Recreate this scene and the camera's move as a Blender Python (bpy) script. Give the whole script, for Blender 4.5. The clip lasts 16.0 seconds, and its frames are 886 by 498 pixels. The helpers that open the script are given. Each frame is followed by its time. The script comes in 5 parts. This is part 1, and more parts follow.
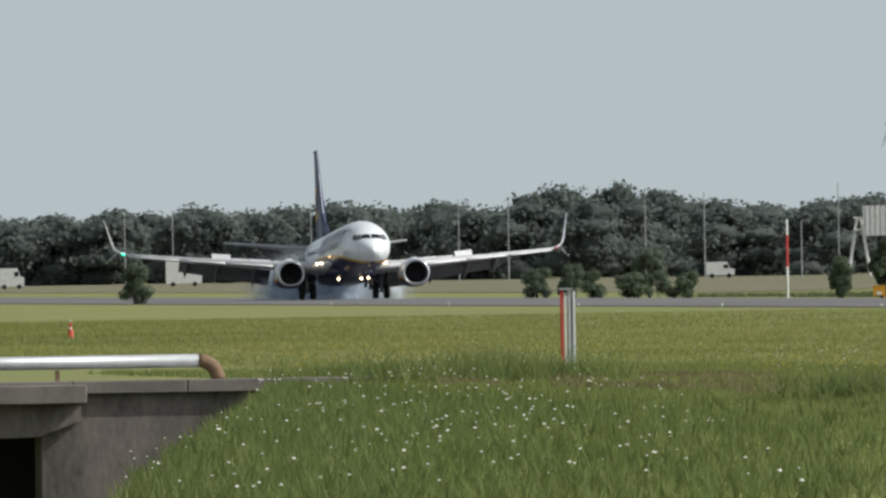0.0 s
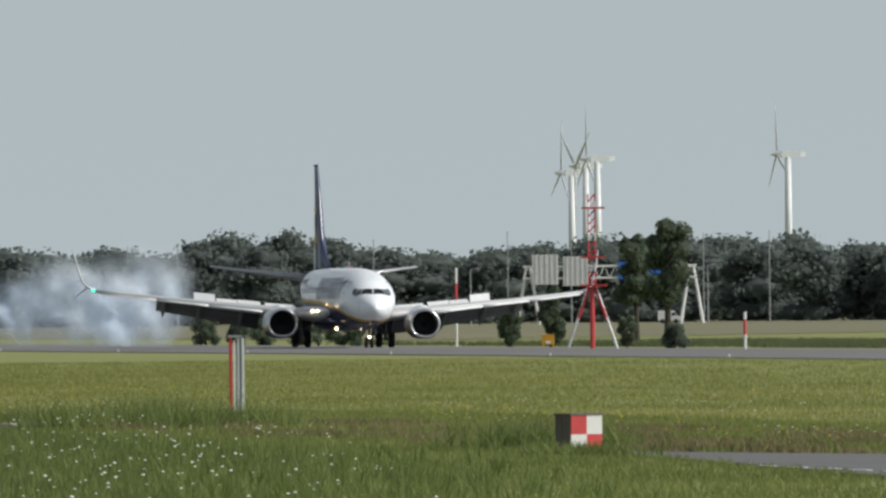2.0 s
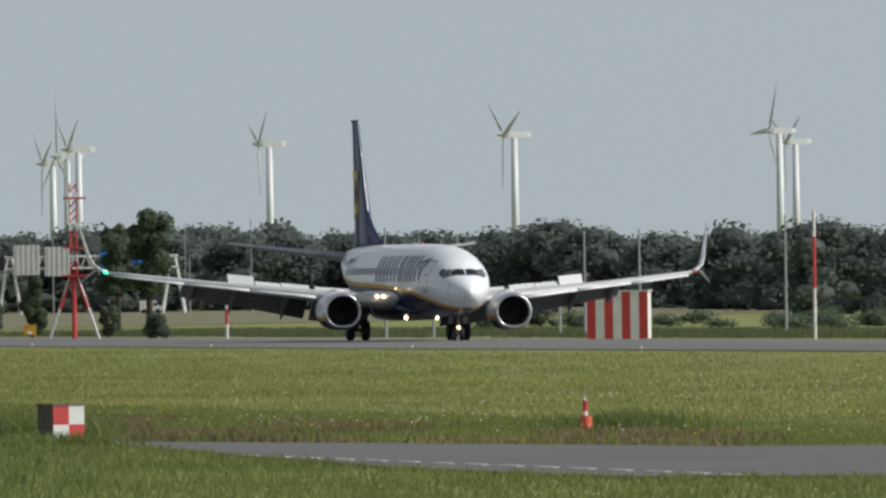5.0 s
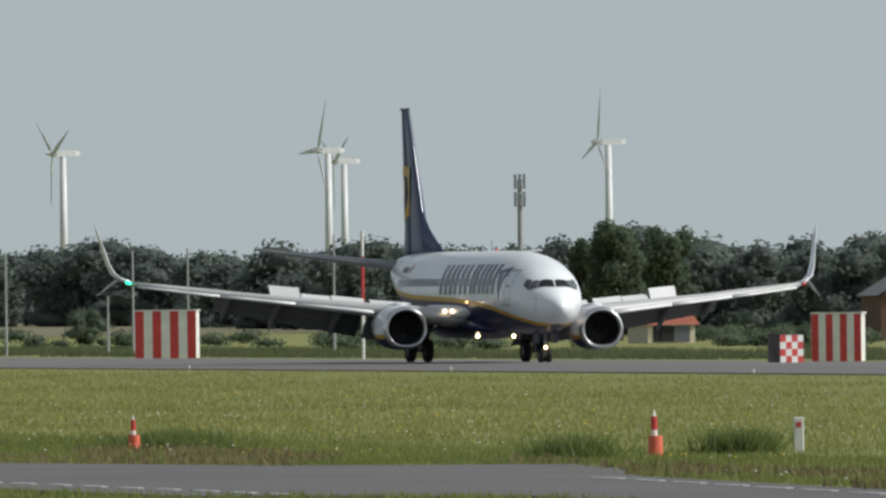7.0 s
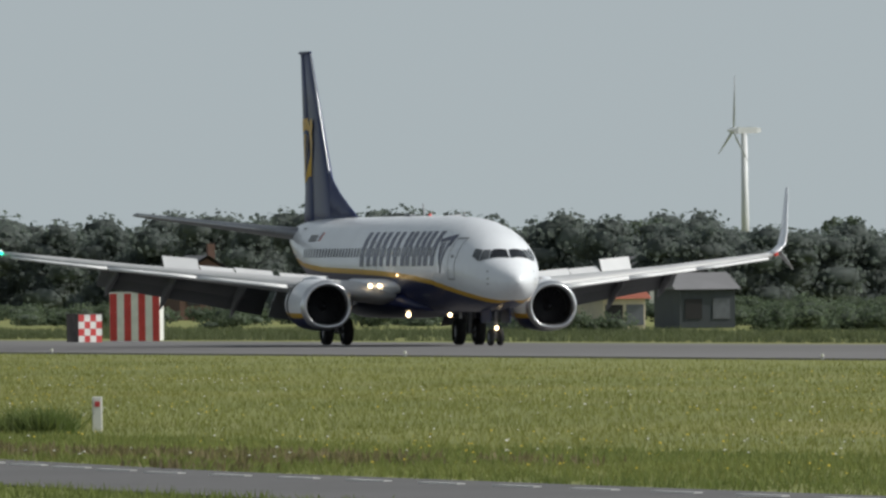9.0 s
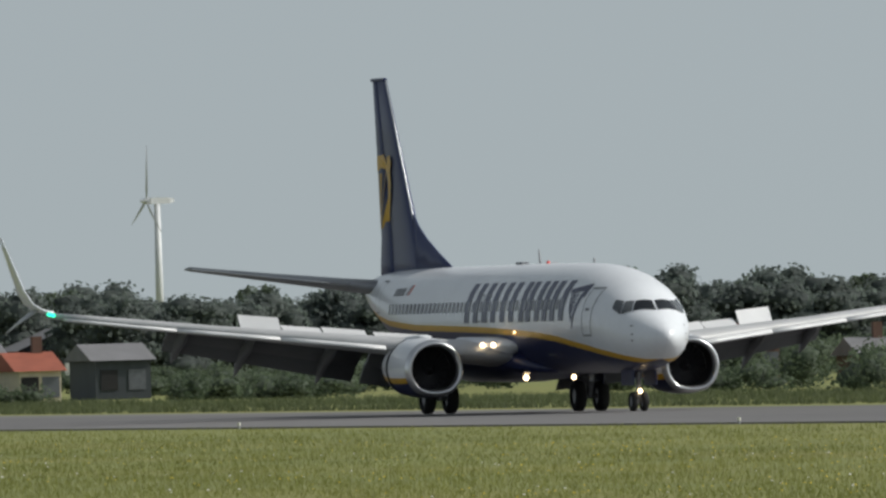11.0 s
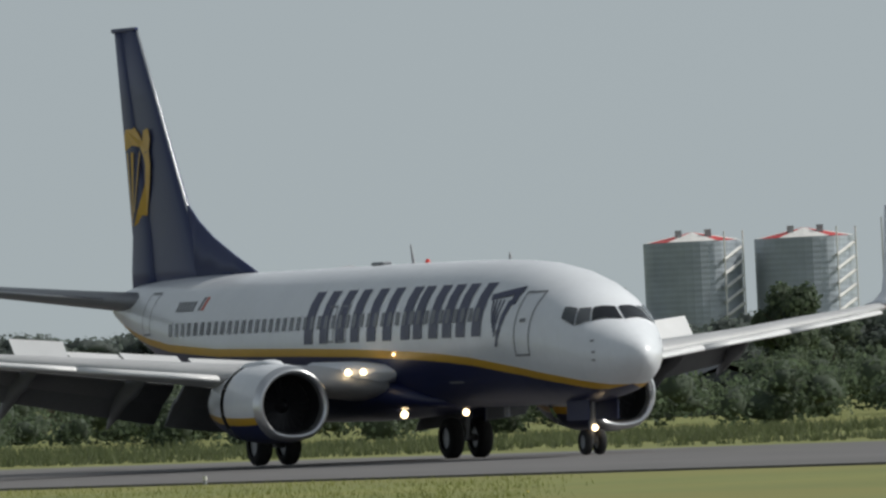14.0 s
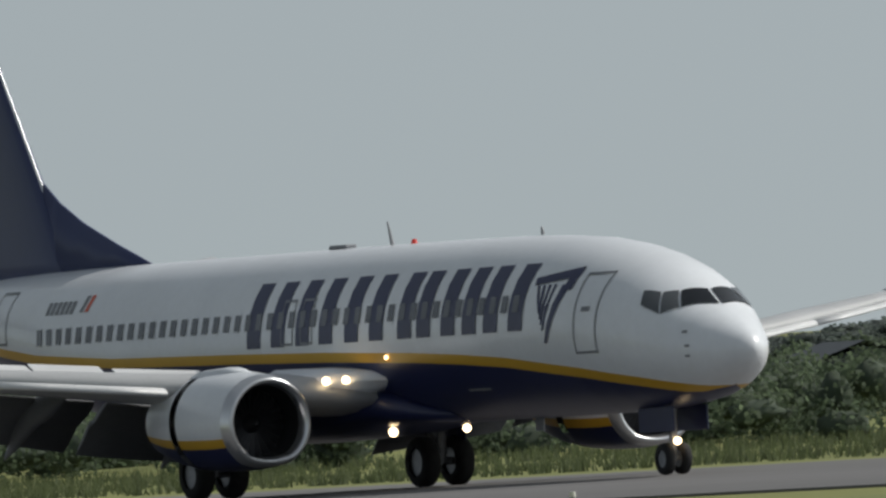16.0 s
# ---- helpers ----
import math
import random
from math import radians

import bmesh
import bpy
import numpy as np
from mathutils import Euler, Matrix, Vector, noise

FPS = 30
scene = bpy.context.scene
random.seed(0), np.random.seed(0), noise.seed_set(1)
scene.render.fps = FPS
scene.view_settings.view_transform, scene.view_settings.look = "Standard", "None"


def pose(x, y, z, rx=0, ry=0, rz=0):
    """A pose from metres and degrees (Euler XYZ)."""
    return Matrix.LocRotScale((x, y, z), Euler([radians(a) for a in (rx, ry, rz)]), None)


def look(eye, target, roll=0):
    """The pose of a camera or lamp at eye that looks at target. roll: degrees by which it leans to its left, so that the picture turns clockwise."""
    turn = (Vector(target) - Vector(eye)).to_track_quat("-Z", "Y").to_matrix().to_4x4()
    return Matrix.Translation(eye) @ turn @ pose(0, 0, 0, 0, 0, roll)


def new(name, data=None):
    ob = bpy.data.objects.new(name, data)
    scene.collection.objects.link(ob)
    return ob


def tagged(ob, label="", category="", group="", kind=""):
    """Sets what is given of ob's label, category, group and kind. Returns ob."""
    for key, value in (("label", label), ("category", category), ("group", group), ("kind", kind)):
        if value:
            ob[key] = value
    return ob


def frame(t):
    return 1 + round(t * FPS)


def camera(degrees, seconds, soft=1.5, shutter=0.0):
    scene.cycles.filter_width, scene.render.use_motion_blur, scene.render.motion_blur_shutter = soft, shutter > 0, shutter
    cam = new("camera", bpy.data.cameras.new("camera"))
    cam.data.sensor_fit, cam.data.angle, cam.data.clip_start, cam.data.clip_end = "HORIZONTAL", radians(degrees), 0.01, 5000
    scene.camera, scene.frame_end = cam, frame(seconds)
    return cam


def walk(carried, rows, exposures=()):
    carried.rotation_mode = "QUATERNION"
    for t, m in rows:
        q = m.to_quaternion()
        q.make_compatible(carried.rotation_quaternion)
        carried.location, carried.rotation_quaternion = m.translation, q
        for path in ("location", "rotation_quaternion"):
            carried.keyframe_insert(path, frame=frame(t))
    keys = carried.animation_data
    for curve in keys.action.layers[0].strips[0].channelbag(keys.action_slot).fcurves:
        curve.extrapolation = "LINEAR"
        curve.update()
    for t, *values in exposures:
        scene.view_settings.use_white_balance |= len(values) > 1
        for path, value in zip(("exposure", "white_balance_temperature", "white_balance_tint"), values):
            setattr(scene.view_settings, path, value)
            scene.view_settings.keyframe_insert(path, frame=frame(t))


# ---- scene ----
# ---- camera ----
EYE = (0.0, 0.0, 3.193)
cam = camera(2.9945, 16.0, soft=2.6)


def aim(pan, tilt, roll):
    a, e = radians(pan), radians(tilt)
    way = Vector((math.sin(a) * math.cos(e), math.cos(a) * math.cos(e), math.sin(e)))
    return look(EYE, Vector(EYE) + way * 100, -roll)


# seconds, pan east of the runway's normal, tilt, roll
AIMS = (
    (0.0, -81.4918, 0.0254, 0.896),
    (0.5, -81.2272, 0.0185, 0.489),
    (1.0, -80.9674, 0.0776, 0.585),
    (1.5, -80.6888, 0.1350, 0.734),
    (2.0, -80.3720, 0.1720, 0.582),
    (2.5, -80.0840, 0.1754, 1.410),
    (3.0, -79.7677, 0.1532, 0.500),
    (3.5, -79.5068, 0.1562, 0.717),
    (4.0, -79.2398, 0.1312, 1.151),
    (4.2, -79.1408, 0.1238, 1.029),
    (6.3, -77.7623, 0.1786, 0.904),
    (6.5, -77.5796, 0.1949, 0.847),
    (7.0, -77.0929, 0.1637, 0.660),
    (7.5, -76.4517, 0.1072, 0.653),
    (8.0, -75.7773, 0.0729, 0.305),
    (8.5, -75.2567, 0.0666, 0.660),
    (8.7, -75.0265, 0.0642, 0.672),
    (10.8, -73.0421, 0.2429, 1.449),
    (11.0, -72.7383, 0.2668, 1.633),
    (11.5, -71.9812, 0.3132, 1.275),
    (12.0, -70.9644, 0.3099, 1.765),
    (12.5, -69.8816, 0.2557, 2.263),
    (13.0, -68.8525, 0.2090, 2.402),
    (13.5, -67.7097, 0.2338, 2.418),
    (14.0, -66.2995, 0.3188, 2.743),
    (14.5, -65.1981, 0.4050, 3.056),
    (15.0, -63.6285, 0.4427, 3.408),
    (15.5, -62.1970, 0.4037, 3.371),
    (16.0, -60.0709, 0.3160, 3.916),
)
walk(cam, [(t, aim(a, e, r)) for t, a, e, r in AIMS],
     exposures=((0.0, 0.45), (1.5, 0.40), (4.0, 0.25), (7.0, 0.28), (11.0, 0.15), (14.5, 0.06), (16.0, 0.02)))

# ---- light ----
SUN_AZ, SUN_EL = 20.0, 40.0
world = bpy.data.worlds.new("sky")
scene.world = world
world.use_nodes = True
wn = world.node_tree.nodes
sky = wn.new("ShaderNodeTexSky")
sky.sky_type, sky.sun_disc = "NISHITA", False
sky.sun_elevation, sky.sun_rotation = radians(SUN_EL), radians(SUN_AZ)
sky.air_density, sky.dust_density, sky.ozone_density = 1.0, 2.5, 1.0
tcs, lift = wn.new("ShaderNodeTexCoord"), wn.new("ShaderNodeVectorMath")
lift.inputs[1].default_value = (0, 0, 0.16)   # hazy horizon: sample the sky a little higher
world.node_tree.links.new(tcs.outputs["Generated"], lift.inputs[0])
world.node_tree.links.new(lift.outputs[0], sky.inputs["Vector"])
hsv = wn.new("ShaderNodeHueSaturation")
hsv.inputs["Saturation"].default_value = 0.30
hsv.inputs["Value"].default_value = 1.0
world.node_tree.links.new(sky.outputs[0], hsv.inputs["Color"])
tone = wn.new("ShaderNodeMixRGB")   # thin summer haze
tone.blend_type, tone.inputs[0].default_value, tone.inputs[2].default_value = "MULTIPLY", 1.0, (0.94, 1.0, 0.985, 1)
world.node_tree.links.new(hsv.outputs[0], tone.inputs[1])
world.node_tree.links.new(tone.outputs[0], wn["Background"].inputs[0])
wn["Background"].inputs[1].default_value = 0.10
sun = new("sun", bpy.data.lights.new("sun", "SUN"))
sun.data.energy, sun.data.angle, sun.data.color = 2.7, radians(1.5), (1.0, 0.955, 0.89)
sa, se = radians(SUN_AZ), radians(SUN_EL)
sun.matrix_world = look(Vector((math.sin(sa) * math.cos(se), math.cos(sa) * math.cos(se), math.sin(se))) * 500, (0, 0, 0))


# ---- materials ----
def mat(name, color, rough=0.6, metal=0.0, var=0.25, scale=2.0, fine=40.0, bump=0.0, color2=None, emit=0.0, alpha=1.0, stretch=(1, 1, 1), coat=0.0):
    m = bpy.data.materials.new(name)
    m.use_nodes = True
    nt = m.node_tree
    n, ln = nt.nodes, nt.links
    b = n["Principled BSDF"]
    b.inputs["Roughness"].default_value, b.inputs["Metallic"].default_value = rough, metal
    b.inputs["Coat Weight"].default_value = coat
    c = (*color, 1)
    d = (*(color2 or [x * (1 - var) for x in color]), 1)
    tc, mp = n.new("ShaderNodeTexCoord"), n.new("ShaderNodeMapping")
    mp.inputs["Scale"].default_value = stretch
    ln.new(tc.outputs["Object"], mp.inputs[0])
    t1, t2 = n.new("ShaderNodeTexNoise"), n.new("ShaderNodeTexNoise")
    t1.inputs["Scale"].default_value, t2.inputs["Scale"].default_value = scale, fine
    t1.inputs["Detail"].default_value = 5
    for t in (t1, t2):
        ln.new(mp.outputs[0], t.inputs["Vector"])
    add = n.new("ShaderNodeMath")
    add.operation = "MULTIPLY_ADD"
    add.inputs[1].default_value = 0.45
    ln.new(t2.outputs[0], add.inputs[0])
    ln.new(t1.outputs[0], add.inputs[2])
    r = n.new("ShaderNodeValToRGB")
    r.color_ramp.elements[0].position, r.color_ramp.elements[1].position = 0.45, 0.95
    r.color_ramp.elements[0].color, r.color_ramp.elements[1].color = d, c
    ln.new(add.outputs[0], r.inputs[0])
    ln.new(r.outputs[0], b.inputs["Base Color"])
    if bump:
        bp = n.new("ShaderNodeBump")
        bp.inputs["Strength"].default_value, bp.inputs["Distance"].default_value = bump, 0.05
        ln.new(add.outputs[0], bp.inputs["Height"])
        ln.new(bp.outputs[0], b.inputs["Normal"])
    if emit:
        b.inputs["Emission Color"].default_value, b.inputs["Emission Strength"].default_value = c, emit
    if alpha < 1:
        b.inputs["Alpha"].default_value = alpha
    return m


def leaf_mat(name, dark, light, scale=0.15, thin=1.0):
    """Foliage: each clump its own tone, with some light let through."""
    m = mat(name, light, 0.85, scale=scale, fine=3.0, color2=dark)
    nt = m.node_tree
    n, ln = nt.nodes, nt.links
    b, r = n["Principled BSDF"], n["Color Ramp"]
    g, mx = n.new("ShaderNodeNewGeometry"), n.new("ShaderNodeMixRGB")
    mx.blend_type, mx.inputs[0].default_value = "MULTIPLY", 1.0
    mr = n.new("ShaderNodeMapRange")
    mr.inputs["To Min"].default_value, mr.inputs["To Max"].default_value = 0.8, 1.2
    ln.new(g.outputs["Random Per Island"], mr.inputs[0])
    ln.new(r.outputs[0], mx.inputs[1])
    ln.new(mr.outputs[0], mx.inputs[2])
    ln.new(mx.outputs[0], b.inputs["Base Color"])
    tr, ms = n.new("ShaderNodeBsdfTranslucent"), n.new("ShaderNodeMixShader")
    ms.inputs[0].default_value = 0.5
    through_leaf = n.new("ShaderNodeMixRGB")   # leaves let more light through than they reflect
    through_leaf.blend_type, through_leaf.inputs[0].default_value, through_leaf.inputs[2].default_value = "MULTIPLY", 1.0, (thin, thin * 1.03, thin * 0.94, 1)
    ln.new(mx.outputs[0], through_leaf.inputs[1])
    ln.new(through_leaf.outputs[0], tr.inputs[0])
    ln.new(b.outputs[0], ms.inputs[1])
    ln.new(tr.outputs[0], ms.inputs[2])
    ln.new(ms.outputs[0], n["Material Output"].inputs[0])
    return m


WHITE = mat("white_paint", (0.76, 0.79, 0.83), 0.32, var=0.10, scale=0.5, fine=6.0, coat=0.3)
WINGGREY = mat("wing_grey_paint", (0.46, 0.47, 0.48), 0.4, var=0.15, scale=0.6, fine=8.0)
SPOILER = mat("spoiler_paint", (0.66, 0.67, 0.68), 0.45, var=0.12, scale=1.0)
NAVY = mat("navy_paint", (0.015, 0.022, 0.080), 0.34, var=0.15, scale=0.6, fine=7.0)
FINNAVY = mat("satin_navy_paint", (0.030, 0.043, 0.120), 0.46, var=0.12, scale=0.6, fine=7.0, coat=0.06)
# wing grey darkened: the shadow under the wing is put into the colour
FLAPSHADE = mat("shaded_flap_grey", (0.14, 0.145, 0.155), 0.55, var=0.2, scale=1.0, fine=8.0)
YELLOW = mat("yellow_paint", (0.62, 0.36, 0.03), 0.4, var=0.1, scale=1.0)
# near-black: paints shade into openings, and serves for dark window panes
DARK = mat("shade_and_window_black", (0.012, 0.012, 0.014), 0.7, var=0.3)
GLASS = mat("cockpit_glass", (0.012, 0.014, 0.018), 0.08, var=0.2)
GLASS2 = mat("light_cockpit_glass", (0.10, 0.11, 0.12), 0.1, var=0.2)
CABIN = mat("cabin_window", (0.13, 0.14, 0.16), 0.2, var=0.3, scale=3.0)
METAL = mat("bare_metal", (0.62, 0.63, 0.65), 0.28, 0.9, var=0.1, scale=3.0)
SLAT = mat("slat_grey_paint", (0.70, 0.71, 0.72), 0.36, var=0.12, scale=0.8, fine=9.0)
# grey darkened all over to paint in the shade of the tailplane's underside
TAILSHADE = mat("shaded_tailplane_grey", (0.30, 0.31, 0.33), 0.5, var=0.15, scale=0.7)
STEEL = mat("gear_steel", (0.30, 0.31, 0.33), 0.4, 0.5, var=0.3, scale=6.0)
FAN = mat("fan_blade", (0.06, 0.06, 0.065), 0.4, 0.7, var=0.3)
RUBBER = mat("tyre_rubber", (0.018, 0.018, 0.019), 0.85, var=0.4, scale=5.0)
SEAM = mat("door_seam", (0.22, 0.23, 0.25), 0.5, var=0.2)
LAMP = mat("landing_light", (1.0, 0.74, 0.42), 0.3, var=0.05, emit=6.0)
LAMPDIM = mat("turnoff_light", (1.0, 0.66, 0.34), 0.3, var=0.05, emit=3.5)
GREENLAMP = mat("green_lamp", (0.03, 1.0, 0.55), 0.3, emit=1.6)
REDLAMP = mat("red_lamp", (0.55, 0.03, 0.02), 0.3, emit=0.15)
RED = mat("red_paint", (0.55, 0.05, 0.05), 0.55, var=0.25, scale=2.0)
PALE = mat("weathered_white_paint", (0.72, 0.72, 0.70), 0.6, var=0.2, scale=2.0)
ORANGE = mat("orange_red_plastic", (0.70, 0.13, 0.07), 0.5, var=0.25, scale=6.0)
CONCRETE = mat("stained_concrete", (0.185, 0.160, 0.148), 0.9, var=0.65, scale=1.1, fine=7.0, bump=0.6, stretch=(1, 1, 0.45))
CAPSTONE = mat("concrete_cap", (0.19, 0.17, 0.155), 0.9, var=0.4, scale=0.9, fine=6.0, bump=0.3)
ASPHALT = mat("asphalt", (0.115, 0.113, 0.115), 0.9, var=0.3, scale=0.12, fine=3.0)
RUNWAY = mat("runway_asphalt", (0.15, 0.145, 0.145), 0.85, var=0.35, scale=0.05, fine=1.2, stretch=(0.15, 1, 1))
GALV = mat("galvanised_steel", (0.46, 0.48, 0.50), 0.45, 0.4, var=0.2, scale=3.0)
RUST = mat("rusty_elbow", (0.24, 0.15, 0.09), 0.8, var=0.4, scale=4.0)
POLE = mat("grey_pole", (0.31, 0.325, 0.335), 0.6, var=0.15)
TURBINE = mat("turbine_white", (0.62, 0.64, 0.66), 0.5, var=0.08, scale=0.3)
BARK = mat("bark", (0.05, 0.04, 0.03), 0.9, var=0.4, scale=3.0)
# distance haze is put into this leaf colour: paler and bluer than near trees
HAZEWOODS = leaf_mat("far_woods", (0.104, 0.126, 0.122), (0.128, 0.150, 0.138), 0.05, 1.5)
# darker copy of the leaf colour that paints shade inside crowns and scrub
LEAFSHADE = mat("shaded_foliage", (0.066, 0.088, 0.060), 0.95, var=0.3, scale=0.4, fine=3.0)
LEAF = leaf_mat("tree_leaf", (0.066, 0.092, 0.062), (0.108, 0.136, 0.088), 0.3, 1.5)
BUSHLEAF = leaf_mat("pale_bush_leaf", (0.08, 0.105, 0.075), (0.12, 0.145, 0.105), 0.5, 1.5)
GRASSBLADE = leaf_mat("grass_blade", (0.160, 0.184, 0.050), (0.262, 0.264, 0.082), 0.03)
NEARGRASS = leaf_mat("lush_grass_blade", (0.128, 0.168, 0.048), (0.215, 0.240, 0.080), 0.05)
WEED = leaf_mat("tall_weed", (0.095, 0.138, 0.040), (0.185, 0.222, 0.074), 0.3)
REED = leaf_mat("reed", (0.085, 0.105, 0.055), (0.130, 0.150, 0.075), 0.03)
FLOWER = mat("white_flower", (0.62, 0.62, 0.56), 0.8, var=0.15)
BUTTER = mat("yellow_flower", (0.62, 0.48, 0.05), 0.8, var=0.2)
STRAW = leaf_mat("dry_grass", (0.13, 0.11, 0.06), (0.24, 0.20, 0.11), 0.1)
BRICKRED = mat("red_roof", (0.34, 0.10, 0.06), 0.8, var=0.3, scale=1.0)
BRICK = mat("brick_wall", (0.13, 0.075, 0.055), 0.85, var=0.3, scale=1.0)
SLATE = mat("grey_roof", (0.20, 0.20, 0.21), 0.8, var=0.25, scale=0.5)
CREAM = mat("cream_wall", (0.62, 0.56, 0.42), 0.8, var=0.15)
BARNDARK = mat("dark_cladding", (0.045, 0.055, 0.065), 0.7, var=0.3, stretch=(1, 1, 0.2))
STRAWWALL = mat("grey_brown_cladding", (0.15, 0.125, 0.105), 0.8, var=0.2)
SIGNBLUE = mat("sign_blue", (0.02, 0.16, 0.62), 0.5, var=0.1)
YELLOWBOX = mat("yellow_box_paint", (0.72, 0.50, 0.03), 0.5, var=0.15)
ORANGEBOX = mat("amber_box_paint", (0.62, 0.30, 0.02), 0.5, var=0.15)
SIGNRED = mat("sign_red", (0.55, 0.03, 0.03), 0.45, var=0.15)
SILO = mat("silo_steel", (0.40, 0.45, 0.50), 0.5, 0.35, var=0.25, scale=0.5)


def smoke_mat(name, color, alpha):
    """Thin smoke: densest in the middle of each puff, ragged and clear at its rim."""
    m = bpy.data.materials.new(name)
    m.use_nodes = True
    n, ln = m.node_tree.nodes, m.node_tree.links
    d, t, a, b, c = n.new("ShaderNodeBsdfDiffuse"), n.new("ShaderNodeBsdfTranslucent"), n.new("ShaderNodeMixShader"), n.new("ShaderNodeBsdfTransparent"), n.new("ShaderNodeMixShader")
    d.inputs[0].default_value = t.inputs[0].default_value = (*color, 1)
    tc, tx, ln2, mr, mu, pw = n.new("ShaderNodeTexCoord"), n.new("ShaderNodeTexNoise"), n.new("ShaderNodeVectorMath"), n.new("ShaderNodeMapRange"), n.new("ShaderNodeMath"), n.new("ShaderNodeMath")
    tx.inputs["Scale"].default_value, tx.inputs["Detail"].default_value = 1.8, 4
    ln2.operation = "LENGTH"
    mr.interpolation_type = "SMOOTHSTEP"
    mr.inputs["From Min"].default_value, mr.inputs["From Max"].default_value = 1.0, 0.05
    mr.inputs["To Max"].default_value = alpha * 2
    mu.operation, pw.operation = "MULTIPLY", "POWER"
    pw.inputs[1].default_value = 1.6
    ln.new(tc.outputs["Object"], tx.inputs["Vector"])
    ln.new(tc.outputs["Object"], ln2.inputs[0])
    ln.new(ln2.outputs["Value"], mr.inputs[0])
    ln.new(tx.outputs[0], pw.inputs[0])
    ln.new(pw.outputs[0], mu.inputs[0])
    ln.new(mr.outputs[0], mu.inputs[1])
    ln.new(mu.outputs[0], c.inputs[0])
    ln.new(d.outputs[0], a.inputs[1])
    ln.new(t.outputs[0], a.inputs[2])
    ln.new(b.outputs[0], c.inputs[1])
    ln.new(a.outputs[0], c.inputs[2])
    ln.new(c.outputs[0], n["Material Output"].inputs[0])
    return m


SMOKE = smoke_mat("tyre_smoke", (0.70, 0.82, 0.98), 1.15)
SPRAY = smoke_mat("pale_smoke", (0.80, 0.88, 0.97), 1.10)
GULLW = mat("gull_white", (0.66, 0.67, 0.70), 0.8, var=0.1, scale=20.0)
GULLG = mat("gull_grey", (0.36, 0.35, 0.35), 0.8, var=0.25, scale=15.0)
GULLB = mat("gull_wing_tip", (0.03, 0.03, 0.03), 0.8, var=0.2)
BEAK = mat("gull_beak", (0.55, 0.36, 0.08), 0.5)


def ground_mat():
    """Mown grass with long streaks of yellow and straw, and a dry field beyond."""
    m = mat("grass_ground", (0.200, 0.213, 0.055), 0.95, scale=0.05, fine=2.6, color2=(0.130, 0.154, 0.040), bump=0.1)
    nt = m.node_tree
    n, ln = nt.nodes, nt.links
    b, r = n["Principled BSDF"], n["Color Ramp"]
    tc, mp = n.new("ShaderNodeTexCoord"), n.new("ShaderNodeMapping")
    mp.inputs["Scale"].default_value = (0.012, 0.14, 1)
    ln.new(tc.outputs["Object"], mp.inputs[0])
    t = n.new("ShaderNodeTexNoise")
    t.inputs["Scale"].default_value, t.inputs["Detail"].default_value = 1.0, 6
    ln.new(mp.outputs[0], t.inputs["Vector"])
    cr = n.new("ShaderNodeValToRGB")
    cr.color_ramp.elements[0].position, cr.color_ramp.elements[1].position = 0.48, 0.68
    cr.color_ramp.elements[0].color, cr.color_ramp.elements[1].color = (0, 0, 0, 1), (0.75, 0.75, 0.75, 1)
    ln.new(t.outputs[0], cr.inputs[0])
    mx = n.new("ShaderNodeMixRGB")
    mx.inputs[2].default_value = (0.20, 0.19, 0.05, 1)
    ln.new(cr.outputs[0], mx.inputs[0])
    ln.new(r.outputs[0], mx.inputs[1])
    ln.new(mx.outputs[0], b.inputs["Base Color"])
    return m


GROUND = ground_mat()


RWY = 185.54   # the runway's centre line


# ---- mesh helpers ----
def obj(name, verts, faces, material, parent=None, label="", smooth=False, mats=None, idx=None):
    me = bpy.data.meshes.new(name)
    me.from_pydata([tuple(v) for v in verts], [], faces)
    for m in (mats or [material]):
        me.materials.append(m)
    if idx is not None:
        me.polygons.foreach_set("material_index", idx)
    if smooth:
        me.polygons.foreach_set("use_smooth", [True] * len(me.polygons))
    me.update()
    ob = new(name, me)
    if parent:
        ob.parent = parent
    if label:
        ob["label"] = label
    return ob


def part(name, bm, material, parent=None, label="", smooth=False):
    bmesh.ops.recalc_face_normals(bm, faces=bm.faces)
    me = bpy.data.meshes.new(name)
    bm.to_mesh(me)
    bm.free()
    me.materials.append(material)
    if smooth:
        me.polygons.foreach_set("use_smooth", [True] * len(me.polygons))
    ob = new(name, me)
    if parent:
        ob.parent = parent
    if label:
        ob["label"] = label
    return ob


def thing(name, label, category, m=None, group="", kind=""):
    ob = new(name)
    ob.empty_display_size = 0.2
    if m is not None:
        ob.matrix_world = m
    return tagged(ob, label, category, group, kind)


def box(bm, c, size, m=None, bevel=0.0):
    q = Matrix.Translation(c) @ Matrix.Diagonal((*size, 1))
    if m is not None:
        q = m @ q
    g = bmesh.ops.create_cube(bm, size=1, matrix=q)
    if bevel:
        e = list({e for v in g["verts"] for e in v.link_edges})
        bmesh.ops.bevel(bm, geom=e, offset=bevel, segments=1, affect="EDGES")
    return bm


def rod(bm, a, b, r1, r2=None, seg=8):
    a, b = Vector(a), Vector(b)
    d = b - a
    q = Matrix.Translation((a + b) / 2) @ d.to_track_quat("Z", "Y").to_matrix().to_4x4()
    bmesh.ops.create_cone(bm, cap_ends=True, segments=seg, radius1=r1, radius2=r1 if r2 is None else r2, depth=d.length, matrix=q)
    return bm


def B(*a, **k):
    return box(bmesh.new(), *a, **k)


def R(*a, **k):
    return rod(bmesh.new(), *a, **k)


